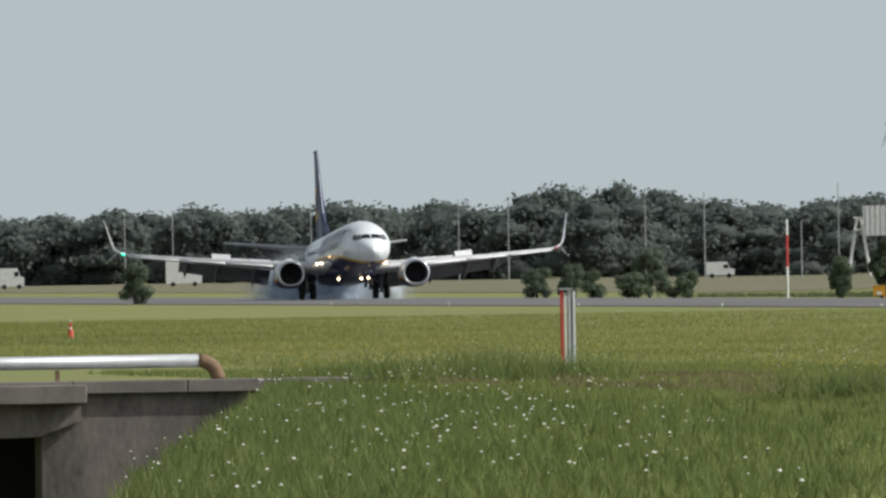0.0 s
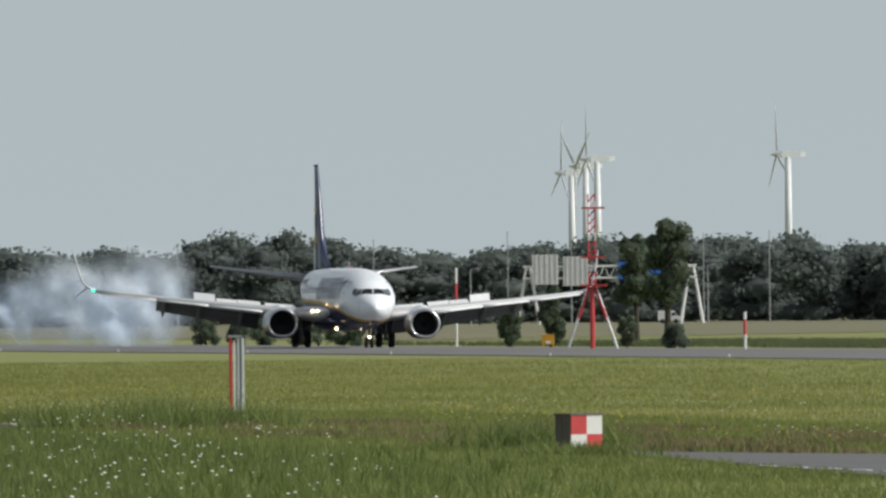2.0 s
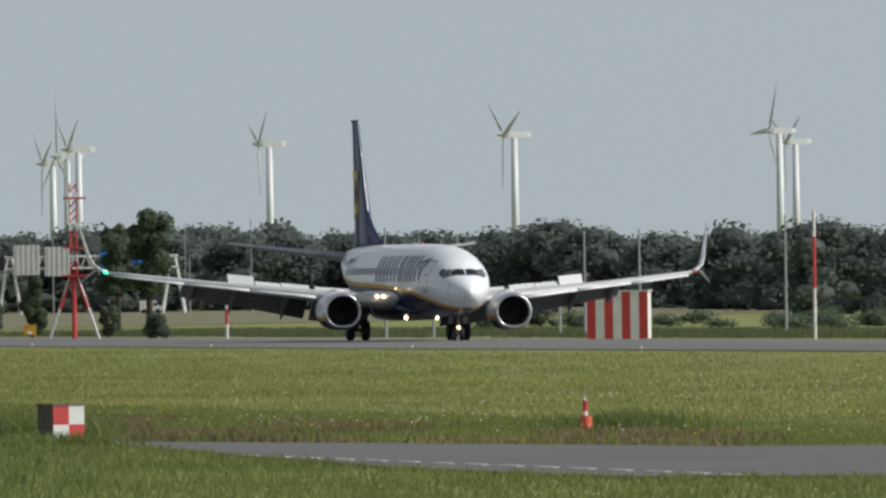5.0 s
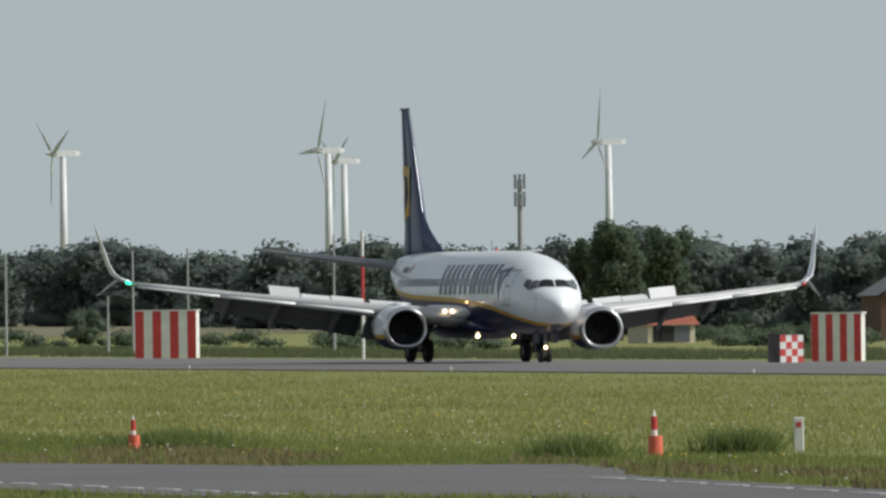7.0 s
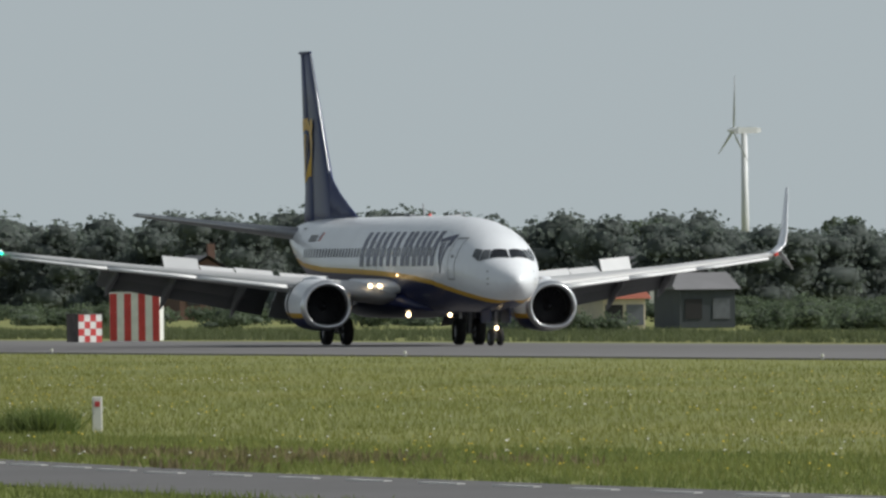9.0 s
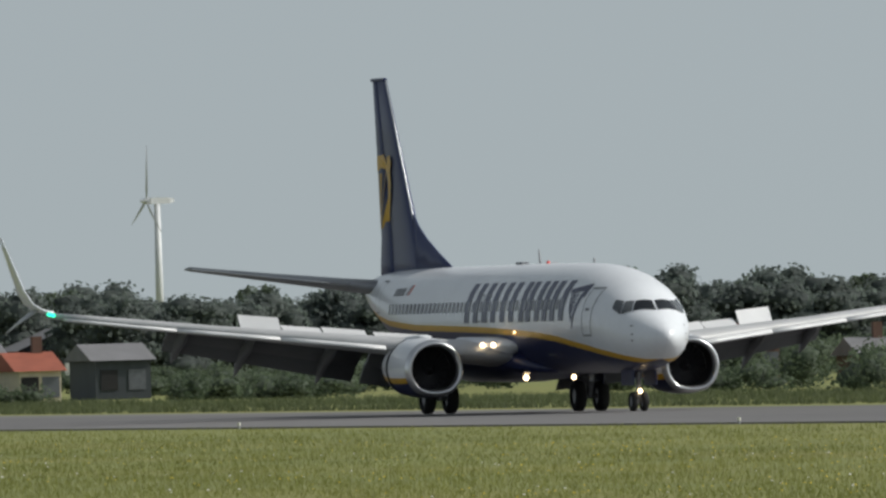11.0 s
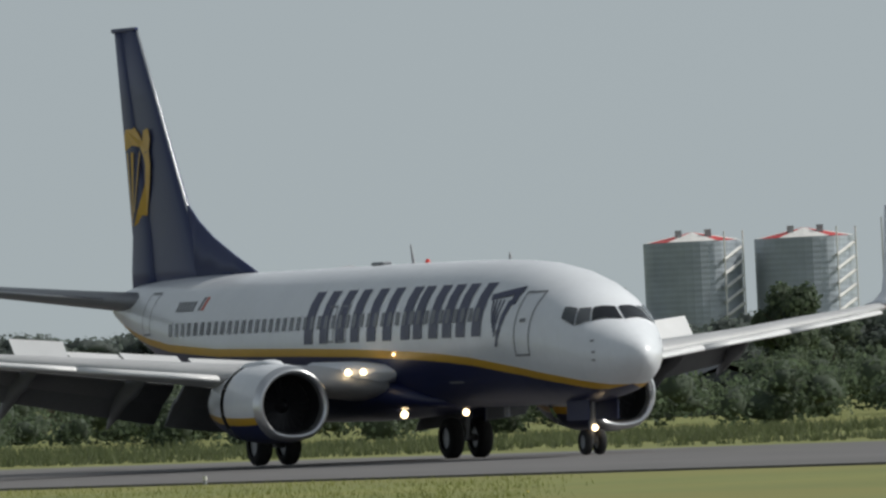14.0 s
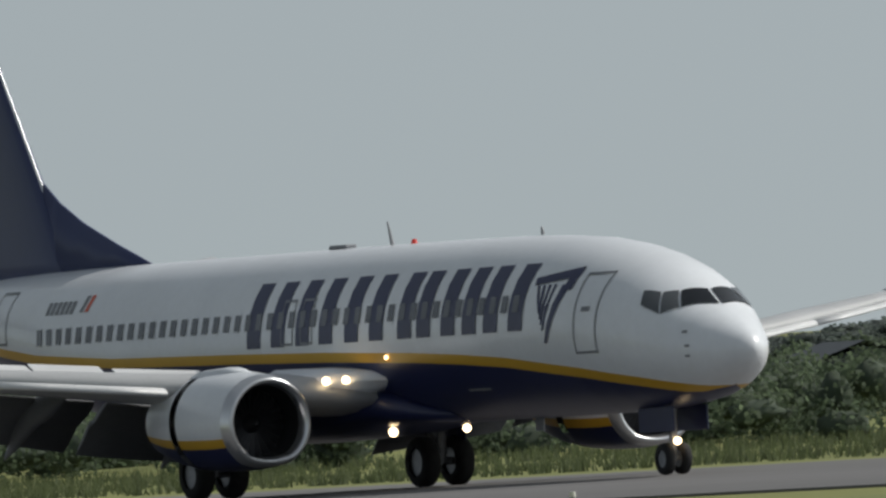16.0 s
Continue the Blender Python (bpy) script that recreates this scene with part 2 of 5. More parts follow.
def loft(rings, close=True, caps=True):
    """Verts and faces of a skin over rings of equal length."""
    n = len(rings[0])
    v = [p for r in rings for p in r]
    f = []
    for i in range(len(rings) - 1):
        for j in range(n if close else n - 1):
            k = (j + 1) % n
            f.append((i * n + j, i * n + k, (i + 1) * n + k, (i + 1) * n + j))
    if caps and close:
        f.append(tuple(range(n))[::-1])
        f.append(tuple((len(rings) - 1) * n + j for j in range(n)))
    return v, f


def lie(y):
    """Height of the land: the runway is crowned and the land beyond it lies lower."""
    return -0.013 * min(max(y - RWY - 1.0, 0.0), 60.0)


def out(az, d, z=None):
    """The place at bearing az and distance d from the camera, on the ground unless z is given."""
    a = radians(az)
    return Vector((d * math.sin(a), d * math.cos(a), lie(d * math.cos(a)) if z is None else z))


def face_to(az, d, z=None, turn=0.0):
    """A pose there whose y axis points away from the camera."""
    return Matrix.Translation(out(az, d, z)) @ pose(0, 0, 0, 0, 0, -az + turn)


# ---- ground, runway, road, ditch ----


def ditch_edge(x):
    return 28.7 - 0.151 * (x + 221.7)


WALLX = -424.0


def lay_ground():
    def axis(lo, hi, fine_lo, fine_hi, step, far):
        a = list(np.arange(fine_lo, fine_hi, step))
        return [lo, *np.linspace(lo, fine_lo, far)[1:-1], *a, *np.linspace(fine_hi, hi, far)]
    xs = axis(-5200, 2000, -520.0, -170.0, 2.5, 14)
    ys = [*axis(-2000, 120, 0.0, 100.0, 1.5, 12), 140, RWY - 20, RWY + 1, RWY + 16, RWY + 31, RWY + 46, RWY + 61, *np.linspace(RWY + 80, 4600, 30)]
    v = []
    for x in xs:
        for y in ys:
            z = 0.06 * noise.noise((x * 0.08, y * 0.08, 0)) if -600 < x < -100 and y < 130 else 0.0
            if WALLX - 7.0 < x < -180 and y < ditch_edge(x):
                z -= 6.5 * min(1.0, (ditch_edge(x) - y) / 2.0)
            v.append((x, y, z - 0.02 + lie(y)))
    n = len(ys)
    f = [(i * n + j, (i + 1) * n + j, (i + 1) * n + j + 1, i * n + j + 1) for i in range(len(xs) - 1) for j in range(n - 1)]
    tagged(obj("ground", v, f, GROUND, smooth=True), "green grass airfield with yellow streaks", "ground", kind="structure")


lay_ground()
ROAD = ((-343, 61.4), (-321, 59.6), (-285, 56.6), (-267, 56.8), (-261, 61.2), (-241, 60.1), (-229, 59.6), (-120, 57.0),
        (-120, 65.5), (-229, 66.5), (-258, 67.0), (-287, 69.2), (-301, 72.2), (-309, 73.3), (-314, 68.6), (-330, 65.0), (-343, 62.0))   # outline of the paved road and its widened mouth


def on_road(x, y, wide=0.0):
    inside = False
    for (x0, y0), (x1, y1) in zip(ROAD, ROAD[1:] + ROAD[:1]):
        if (y0 > y) != (y1 > y) and x < x0 + (y - y0) * (x1 - x0) / (y1 - y0) + wide:
            inside = not inside
    return inside


def lay_road():
    n = len(ROAD)
    v = [(x, y, z) for z in (-0.05, 0.045) for x, y in ROAD]
    f = [tuple(range(n))[::-1], tuple(range(n, 2 * n))] + [(i, (i + 1) % n, n + (i + 1) % n, n + i) for i in range(n)]
    tagged(obj("road", v, f, ASPHALT), "worn grey asphalt service road in the grass", "road", kind="structure")


lay_road()
tagged(obj("runway", [(x, RWY + y, z) for x in (-2700, 1500) for y, z in ((-22.5, -0.02), (-22.5, 0.035), (1, 0.035), (28, 0.035 - 0.351), (28, -0.40))],
           [(0, 1, 6, 5), (1, 2, 7, 6), (2, 3, 8, 7), (3, 4, 9, 8), (4, 3, 2, 1, 0), (5, 6, 7, 8, 9)], RUNWAY), "grey asphalt runway with worn surface", "runway", kind="structure")


# ---- airliner ----
NOSE = 19.6   # nose ahead of the main wheels
STATIONS = (  # metres behind the nose, top, bottom, half width
    (0.28, 2.66, 2.54, 0.06), (0.34, 2.80, 2.40, 0.20), (0.44, 2.92, 2.28, 0.33), (0.72, 3.12, 2.06, 0.58), (1.2, 3.38, 1.84, 0.87), (1.7, 3.63, 1.68, 1.12),
    (2.2, 3.99, 1.57, 1.34), (2.8, 4.34, 1.50, 1.52), (3.4, 4.59, 1.44, 1.65), (4.2, 4.83, 1.40, 1.77), (5.2, 5.04, 1.38, 1.85), (6.5, 5.21, 1.38, 1.88), (8.0, 5.30, 1.38, 1.88),
    (10.0, 5.35, 1.38, 1.88), (12.0, 5.37, 1.38, 1.88), (16.0, 5.39, 1.38, 1.88), (20.0, 5.39, 1.38, 1.88), (24.0, 5.39, 1.38, 1.88), (26.0, 5.39, 1.45, 1.88), (28.0, 5.39, 1.70, 1.86),
    (30.0, 5.39, 2.15, 1.76), (32.0, 5.37, 2.68, 1.58), (34.0, 5.32, 3.26, 1.28), (35.5, 5.24, 3.70, 1.00), (36.8, 5.10, 4.10, 0.68), (37.6, 4.95, 4.40, 0.40), (38.0, 4.80, 4.58, 0.14))
STRIPE = ((0.0, 1.0), (0.9, 1.70), (1.5, 1.86), (3.0, 2.12), (5.0, 2.40), (8.0, 2.72), (10.2, 2.87), (14.0, 3.05), (20.0, 3.18), (26.0, 3.28), (30.0, 3.48), (33.0, 3.78), (36.0, 4.2), (38.0, 4.62))


def section(x):
    xs = [s[0] for s in STATIONS]
    return [float(np.interp(x, xs, [s[k] for s in STATIONS])) for k in (1, 2, 3)]


def hull(x, th):
    """A point of the fuselage's skin: x behind the nose, th from the top, positive to starboard."""
    t, b, w = section(x)
    zm = b + 0.5 * (t - b)
    return Vector((NOSE - x, -w * math.sin(th), zm + 0.5 * (t - b) * math.cos(th)))


def hull_angle(x, z):
    t, b, _ = section(x)
    return math.acos(max(-1, min(1, (z - 0.5 * (t + b)) / (0.5 * (t - b)))))


def hull_patch(name, corners, material, parent, side=1, proud=0.012, n=4, label=""):
    """A panel on the skin from four corners (x, z)."""
    (x0, z0), (x1, z1), (x2, z2), (x3, z3) = corners
    v = []
    for i in range(n + 1):
        a = i / n
        for j in range(n + 1):
            b = j / n
            x = (1 - a) * ((1 - b) * x0 + b * x3) + a * ((1 - b) * x1 + b * x2)
            z = (1 - a) * ((1 - b) * z0 + b * z3) + a * ((1 - b) * z1 + b * z2)
            th = side * hull_angle(x, z)
            p = hull(x, th)
            p.y -= proud * math.sin(th)
            p.z += proud * math.cos(th)
            if x < 4:
                p.x += proud
            v.append(p)
    f = [(i * (n + 1) + j, i * (n + 1) + j + 1, (i + 1) * (n + 1) + j + 1, (i + 1) * (n + 1) + j) for i in range(n) for j in range(n)]
    return obj(name, v, f, material, parent, label, smooth=True)


def glass_patch(name, corners, material, parent, side):
    """A pane on the nose from four corners (x behind the nose, degrees from the crown)."""
    n = 6
    (x0, a0), (x1, a1), (x2, a2), (x3, a3) = corners
    v = []
    for i in range(n + 1):
        a = i / n
        for j in range(n + 1):
            b = j / n
            x = (1 - a) * ((1 - b) * x0 + b * x3) + a * ((1 - b) * x1 + b * x2)
            th = side * radians((1 - a) * ((1 - b) * a0 + b * a3) + a * ((1 - b) * a1 + b * a2))
            q = hull(x, th)
            v.append((q.x + 0.016, q.y - 0.014 * math.sin(th), q.z + 0.016 * math.cos(th)))
    f = [(i * (n + 1) + j, i * (n + 1) + j + 1, (i + 1) * (n + 1) + j + 1, (i + 1) * (n + 1) + j) for i in range(n) for j in range(n)]
    return obj(name, v, f, material, parent, "", True)


def make_fuselage(p):
    xs = sorted({*[s[0] for s in STATIONS], *np.linspace(0.5, 8, 24), *np.linspace(26, 38, 16)})
    NU, NS, NB = 22, 2, 14
    rings = []
    for x in xs:
        t, b, w = section(x)
        zs = float(np.interp(x, [k[0] for k in STRIPE], [k[1] for k in STRIPE]))
        zs = min(max(zs, b + 0.0004), t - 0.05)
        h = min(0.22, 0.7 * (zs - b))
        a, c = hull_angle(x, zs), hull_angle(x, zs - h)
        th = [*np.linspace(-a, a, NU + 1)[:-1], *np.linspace(a, c, NS + 1)[:-1], *np.linspace(c, 2 * math.pi - c, NB + 1)[:-1], *np.linspace(2 * math.pi - c, 2 * math.pi - a, NS + 1)[:-1]]
        rings.append([hull(x, k) for k in th])
    v, f = loft(rings)
    n = len(rings[0])
    idx = []
    for i in range(len(rings) - 1):
        bare = xs[i] < 1.0   # the radome is all white
        idx += [0] * NU + [0 if bare else 1] * NS + [0 if bare else 2] * NB + [0 if bare else 1] * NS
    idx += [0, 0]
    obj("fuselage", v, f, None, p, "white upper body, yellow stripe and navy belly", True, [WHITE, YELLOW, NAVY], idx)
    # wing-to-body fairing
    rr = []
    for x, w, zb, zt in ((12.2, 0.9, 1.45, 1.7), (13.2, 1.5, 1.40, 2.0), (14.5, 1.92, 1.36, 2.45), (16, 2.05, 1.20, 2.6), (19, 2.05, 1.10, 2.6), (21.5, 1.95, 1.12, 2.6), (23.5, 1.5, 1.28, 2.4), (25, 0.9, 1.45, 2.0)):
        rr.append([(NOSE - x, -w * math.copysign(abs(math.sin(k)) ** 0.6, math.sin(k)), (zb + zt) / 2 + (zt - zb) / 2 * math.copysign(abs(math.cos(k)) ** 0.7, math.cos(k))) for k in np.linspace(0, 2 * math.pi, 21)[:-1]])
    v, f = loft(rr)
    obj("belly_fairing", v, f, NAVY, p, "navy wing root fairing", True)
    # nose, cockpit windows, cabin windows, doors
    for s in (1, -1):
        glass_patch("windscreen", ((1.60, 2), (1.95, 40), (2.27, 25), (2.10, 2)), GLASS, p, s)
        glass_patch("cockpit_window", ((1.98, 42), (2.24, 58), (2.52, 38), (2.30, 27)), GLASS2, p, s)
        glass_patch("cockpit_window", ((2.28, 59), (2.80, 59), (2.94, 46), (2.56, 39)), GLASS2, p, s)
        x = 7.2
        while x < 29.6:
            hull_patch("cabin_window", ((x, 3.68), (x + 0.25, 3.68), (x + 0.25, 4.04), (x, 4.04)), CABIN, p, s, 0.026, 1)
            x += 0.508
        for x0, x1, z0, z1 in ((4.04, 4.88, 2.70, 4.42), (31.6, 32.4, 3.75, 4.95), (16.5, 17.05, 3.3, 4.3), (17.4, 17.95, 3.3, 4.3)):
            for c in (((x0, z0), (x0 + .04, z0), (x0 + .04, z1), (x0, z1)), ((x1 - .04, z0), (x1, z0), (x1, z1), (x1 - .04, z1)), ((x0, z0), (x1, z0), (x1, z0 + .05), (x0, z0 + .05)), ((x0, z1 - .05), (x1, z1 - .05), (x1, z1), (x0, z1))):
                hull_patch("door_seam", c, SEAM, p, s, 0.016, 10)
        hull_patch("door_handle", ((4.32, 3.60), (4.62, 3.60), (4.62, 3.70), (4.32, 3.70)), SEAM, p, s, 0.016, 1)
        for x0, z in ((1.40, 2.49), (1.40, 2.70), (1.52, 3.00)):
            hull_patch("sensor_port", ((x0, z), (x0 + .11, z), (x0 + .11, z + .05), (x0, z + .05)), SEAM, p, s, 0.016, 1)
        # slanted bars in place of the company's name
        for k, (x, w) in enumerate(LETTER_BARS):
            for z0, z1 in ((3.28, 3.68), (3.68, 4.04), (4.04, 4.70)):
                sl = 0.06
                hull_patch("livery_bar", ((x - sl * (z0 - 3.28) * s, z0), (x + w - sl * (z0 - 3.28) * s, z0), (x + w - sl * (z1 - 3.28) * s, z1), (x - sl * (z1 - 3.28) * s, z1)), NAVY, p, s, 0.016, 2)
        crest(p, s)
        # bars in place of the registration
        for k in range(6):
            hull_patch("registration_bar", ((28.2 + k * .24, 4.36), (28.36 + k * .24, 4.36), (28.36 + k * .24, 4.64), (28.2 + k * .24, 4.64)), SEAM, p, s, 0.014, 1)
        for k, m in ((0, ORANGE), (1, SEAM)):
            hull_patch("flag_bar", ((27.45 + k * .25, 4.38), (27.62 + k * .25, 4.38), (27.58 + k * .25, 4.74), (27.41 + k * .25, 4.74)), m, p, s, 0.014, 1)
    for x, h in ((16.0, 0.5), (9.2, 0.12)):
        part("antenna", R((NOSE - x, 0, 5.36), (NOSE - x - h * .35, 0, 5.4 + h), 0.05, 0.02), SEAM, p)
    part("beacon", R((NOSE - 15.0, 0, 5.36), (NOSE - 15.0, 0, 5.48), 0.09, 0.05), REDLAMP, p, "red beacon on top")
    part("satcom_fairing", B((NOSE - 18.3, 0, 5.42), (0.8, 0.3, 0.1), bevel=0.03), SEAM, p)
    hull_patch("vent_panel", ((9.3, 2.05), (10.3, 2.05), (10.3, 2.11), (9.3, 2.11)), SEAM, p, 1, 0.016, 3)
    part("blade_antenna", B((NOSE - 9.8, 0, 1.25), (0.35, 0.04, 0.3), pose(0, 0, 0)), SEAM, p)


LETTER_BARS = tuple((x, 0.62) for x in (18.92, 17.80, 16.66, 15.58, 14.40, 13.27, 11.98, 11.12, 10.02, 9.07, 8.12, 7.02))


def crest(p, s):
    """The company's mark as a plain kite with three bars."""
    hull_patch("crest_bar", ((5.98, 2.98), (6.10, 2.98), (5.60, 4.20), (5.28, 4.20)), NAVY, p, s, 0.02, 3)
    hull_patch("crest_bar", ((5.12, 4.36), (6.70, 4.22), (6.74, 4.38), (5.12, 4.56)), NAVY, p, s, 0.022, 3)
    hull_patch("crest_bar", ((5.18, 4.08), (5.50, 4.08), (5.44, 4.48), (5.12, 4.48)), NAVY, p, s, 0.024, 2)
    for k in range(4):
        hull_patch("crest_bar", ((6.08 + k * .05, 3.25 + .12 * k), (6.16 + k * .05, 3.25 + .12 * k), (5.92 + k * .22, 4.22), (5.82 + k * .22, 4.22)), NAVY, p, s, 0.02, 2)


def skin(u, thick):
    return thick * 5.05 * (math.sqrt(max(u, 0)) * 0.5 - 0.21 * u - 0.59 * u * u + 0.48 * u ** 3 - 0.175 * u ** 4)


def foil(le, chord, thick, y, z, droop=0.0, vertical=False, n=10):
    """A closed wing section; le is its leading edge behind the nose."""
    pts = []
    for i in range(n + 1):
        u = 0.5 * (1 - math.cos(math.pi * i / n))
        pts.append((u, thick * 2.97 * (math.sqrt(u) * 0.5 - 0.21 * u - 0.59 * u * u + 0.48 * u ** 3 - 0.175 * u ** 4) * 1.7))
    loop = [(u, h) for u, h in pts] + [(u, -h * 0.75) for u, h in pts[-2:0:-1]]
    r = []
    for u, h in loop:
        if vertical:
            r.append((NOSE - le - u * chord, y + h * chord, z))
        else:
            r.append((NOSE - le - u * chord, y, z + h * chord - droop * u * chord))
    return r


WING = ((1.7, 13.95, 6.75, 0.12, 2.05), (3.2, 14.75, 5.85, 0.12, 2.22), (5.6, 15.9, 4.7, 0.12, 2.47), (9.5, 17.95, 3.45, 0.115, 2.92), (13.5, 20.05, 2.3, 0.11, 3.37), (16.7, 21.75, 1.55, 0.10, 3.78))  # y, leading edge, chord, thickness, z


def wing_at(y):
    ys = [w[0] for w in WING]
    return [float(np.interp(y, ys, [w[k] for w in WING])) for k in (1, 2, 3, 4)]


def make_wing(p, s):
    side = "starboard" if s < 0 else "port"
    rings = []
    for y in (1.7, 3.2, 4.4, 5.6, 7.5, 9.5, 11.5, 13.5, 15.2, 16.7):
        le, c, t, z = wing_at(y)
        rings.append(foil(le, c * 0.80 if y < 12.6 else c, t, s * y, z))
    v, f = loft(rings)
    obj("wing", v, f, WINGGREY, p, "grey swept wing", True)
    # leading edge slats, drooped forward
    for y0, y1 in ((5.9, 9.3), (9.35, 12.7), (12.75, 16.4)):
        rr = []
        for y in np.linspace(y0, y1, 4):
            le, c, t, z = wing_at(y)
            rr.append(foil(le - 0.22, 0.15 * c + 0.22, 0.15, s * y, z - 0.13, -0.12))
        v, f = loft(rr)
        obj("slat", v, f, SLAT, p, "pale grey leading edge slat", True)
    # flaps, deflected
    for y0, y1 in ((2.1, 5.4), (5.7, 12.5)):
        for k, (off, ch, dr, dz) in enumerate(((0.80, 0.17, 0.55, -0.16), (0.965, 0.13, 0.85, -0.46))):
            rr = []
            for y in np.linspace(y0, y1, 5):
                le, c, t, z = wing_at(y)
                cc = min(c, 4.9)
                rr.append(foil(le + c - cc + off * cc, ch * cc + 0.25, 0.12, s * y, z + dz * cc / 4.0, dr))
            v, f = loft(rr)
            obj("flap", v, f, FLAPSHADE, p, "lowered trailing edge flap", True)
    # spoilers raised
    for y0, y1, up in ((3.4, 5.4, 0.30), (5.7, 7.2, 0.35), (7.25, 8.6, 0.30), (8.7, 10.1, 0.65)):
        q = []
        for y in (y0, y1):
            le, c, t, z = wing_at(y)
            h = (NOSE - le - 0.62 * c, s * y, z + 0.06 * c)
            e = (NOSE - le - 0.62 * c - 0.62 * math.cos(up), s * y, z + 0.06 * c + 0.85 * math.sin(up))
            q.append((h, e))
        v = [q[0][0], q[1][0], q[1][1], q[0][1]]
        v += [(a, b, c + 0.035) for a, b, c in v]
        obj("spoiler", v, [(0, 1, 2, 3), (7, 6, 5, 4), (0, 4, 5, 1), (1, 5, 6, 2), (2, 6, 7, 3), (3, 7, 4, 0)], SPOILER, p, "raised pale spoiler panel")
    # flap track fairings
    for y in (3.3, 6.9, 9.7, 12.0):
        le, c, t, z = wing_at(y)
        rr = []
        for u, r, dz in ((0.0, 0.04, -0.16), (0.7, 0.2, -0.30), (1.6, 0.25, -0.50), (2.4, 0.2, -0.95), (3.1, 0.03, -1.45)):
            k = 1.0 if y < 10 else 0.8
            rr.append([(NOSE - le - 0.5 * min(c, 4.9) - u * k - (c - min(c, 4.9)), s * y + r * 0.7 * math.sin(a), z + dz * k + r * math.cos(a) * 1.4) for a in np.linspace(0, 2 * math.pi, 11)[:-1]])
        v, f = loft(rr)
        obj("flap_fairing", v, f, FLAPSHADE, p, "canoe-shaped fairing, hinged down", True)
    # winglet: blended blade up and a smaller strake down
    rr = []
    for dy, z, le, c in ((0.0, 3.88, 21.75, 1.55), (0.35, 3.98, 22.0, 1.45), (0.68, 4.25, 22.3, 1.3), (0.88, 4.75, 22.75, 1.1), (1.05, 5.5, 23.3, 0.85), (1.22, 6.25, 23.85, 0.6), (1.32, 6.68, 24.25, 0.35)):
        ring = foil(le, c, 0.07, 0, 0)
        a = min(1.0, dy / 0.7) * radians(78)
        rr.append([(x, s * (16.7 + dy - h * math.sin(a)), z + h * math.cos(a)) for x, _, h in ring])
    v, f = loft(rr)
    obj("winglet", v, f, WHITE, p, "upswept pale winglet", True)
    rr = []
    for dy, z, le, c in ((0.45, 4.0, 22.3, 1.1), (0.9, 3.62, 22.8, 0.75), (1.35, 3.2, 23.4, 0.3)):
        ring = foil(le, c, 0.07, 0, 0)
        rr.append([(x, s * (16.7 + dy + h * 0.7), z + h * 0.7) for x, _, h in ring])
    v, f = loft(rr)
    obj("winglet_strake", v, f, WINGGREY, p, "downward grey strake", True)
    part("tip_light", R((NOSE - 21.66, s * 16.75, 3.80), (NOSE - 21.9, s * 16.92, 3.85), 0.06), GREENLAMP if s < 0 else REDLAMP, p, "glowing %s tip light" % side)
    # landing lights in the wing root
    for dy in (0.0, 0.30):
        bm = bmesh.new()
        bmesh.ops.create_uvsphere(bm, u_segments=10, v_segments=6, radius=0.09, matrix=Matrix.Translation((NOSE - 14.14 - 0.36 * dy / 0.3, s * (2.38 + dy), 2.46)))
        part("landing_light", bm, LAMP if s < 0 else LAMPDIM, p, "glowing landing light", True)
    # wing root leading edge glove
    rr = []
    for x, w, z0, z1 in ((13.6, 1.90, 2.36, 2.5), (14.1, 2.30, 2.14, 2.64), (15.0, 3.05, 2.00, 2.73), (16.0, 3.9, 2.02, 2.77)):
        rr.append([(NOSE - x, s * a, b) for a, b in ((1.4, z0), (w * .8, z0), (w, (z0 + z1) / 2), (w * .8, z1), (1.4, z1))])
    v, f = loft(rr)
    obj("wing_root", v, f, WHITE, p, "pale wing root", True)


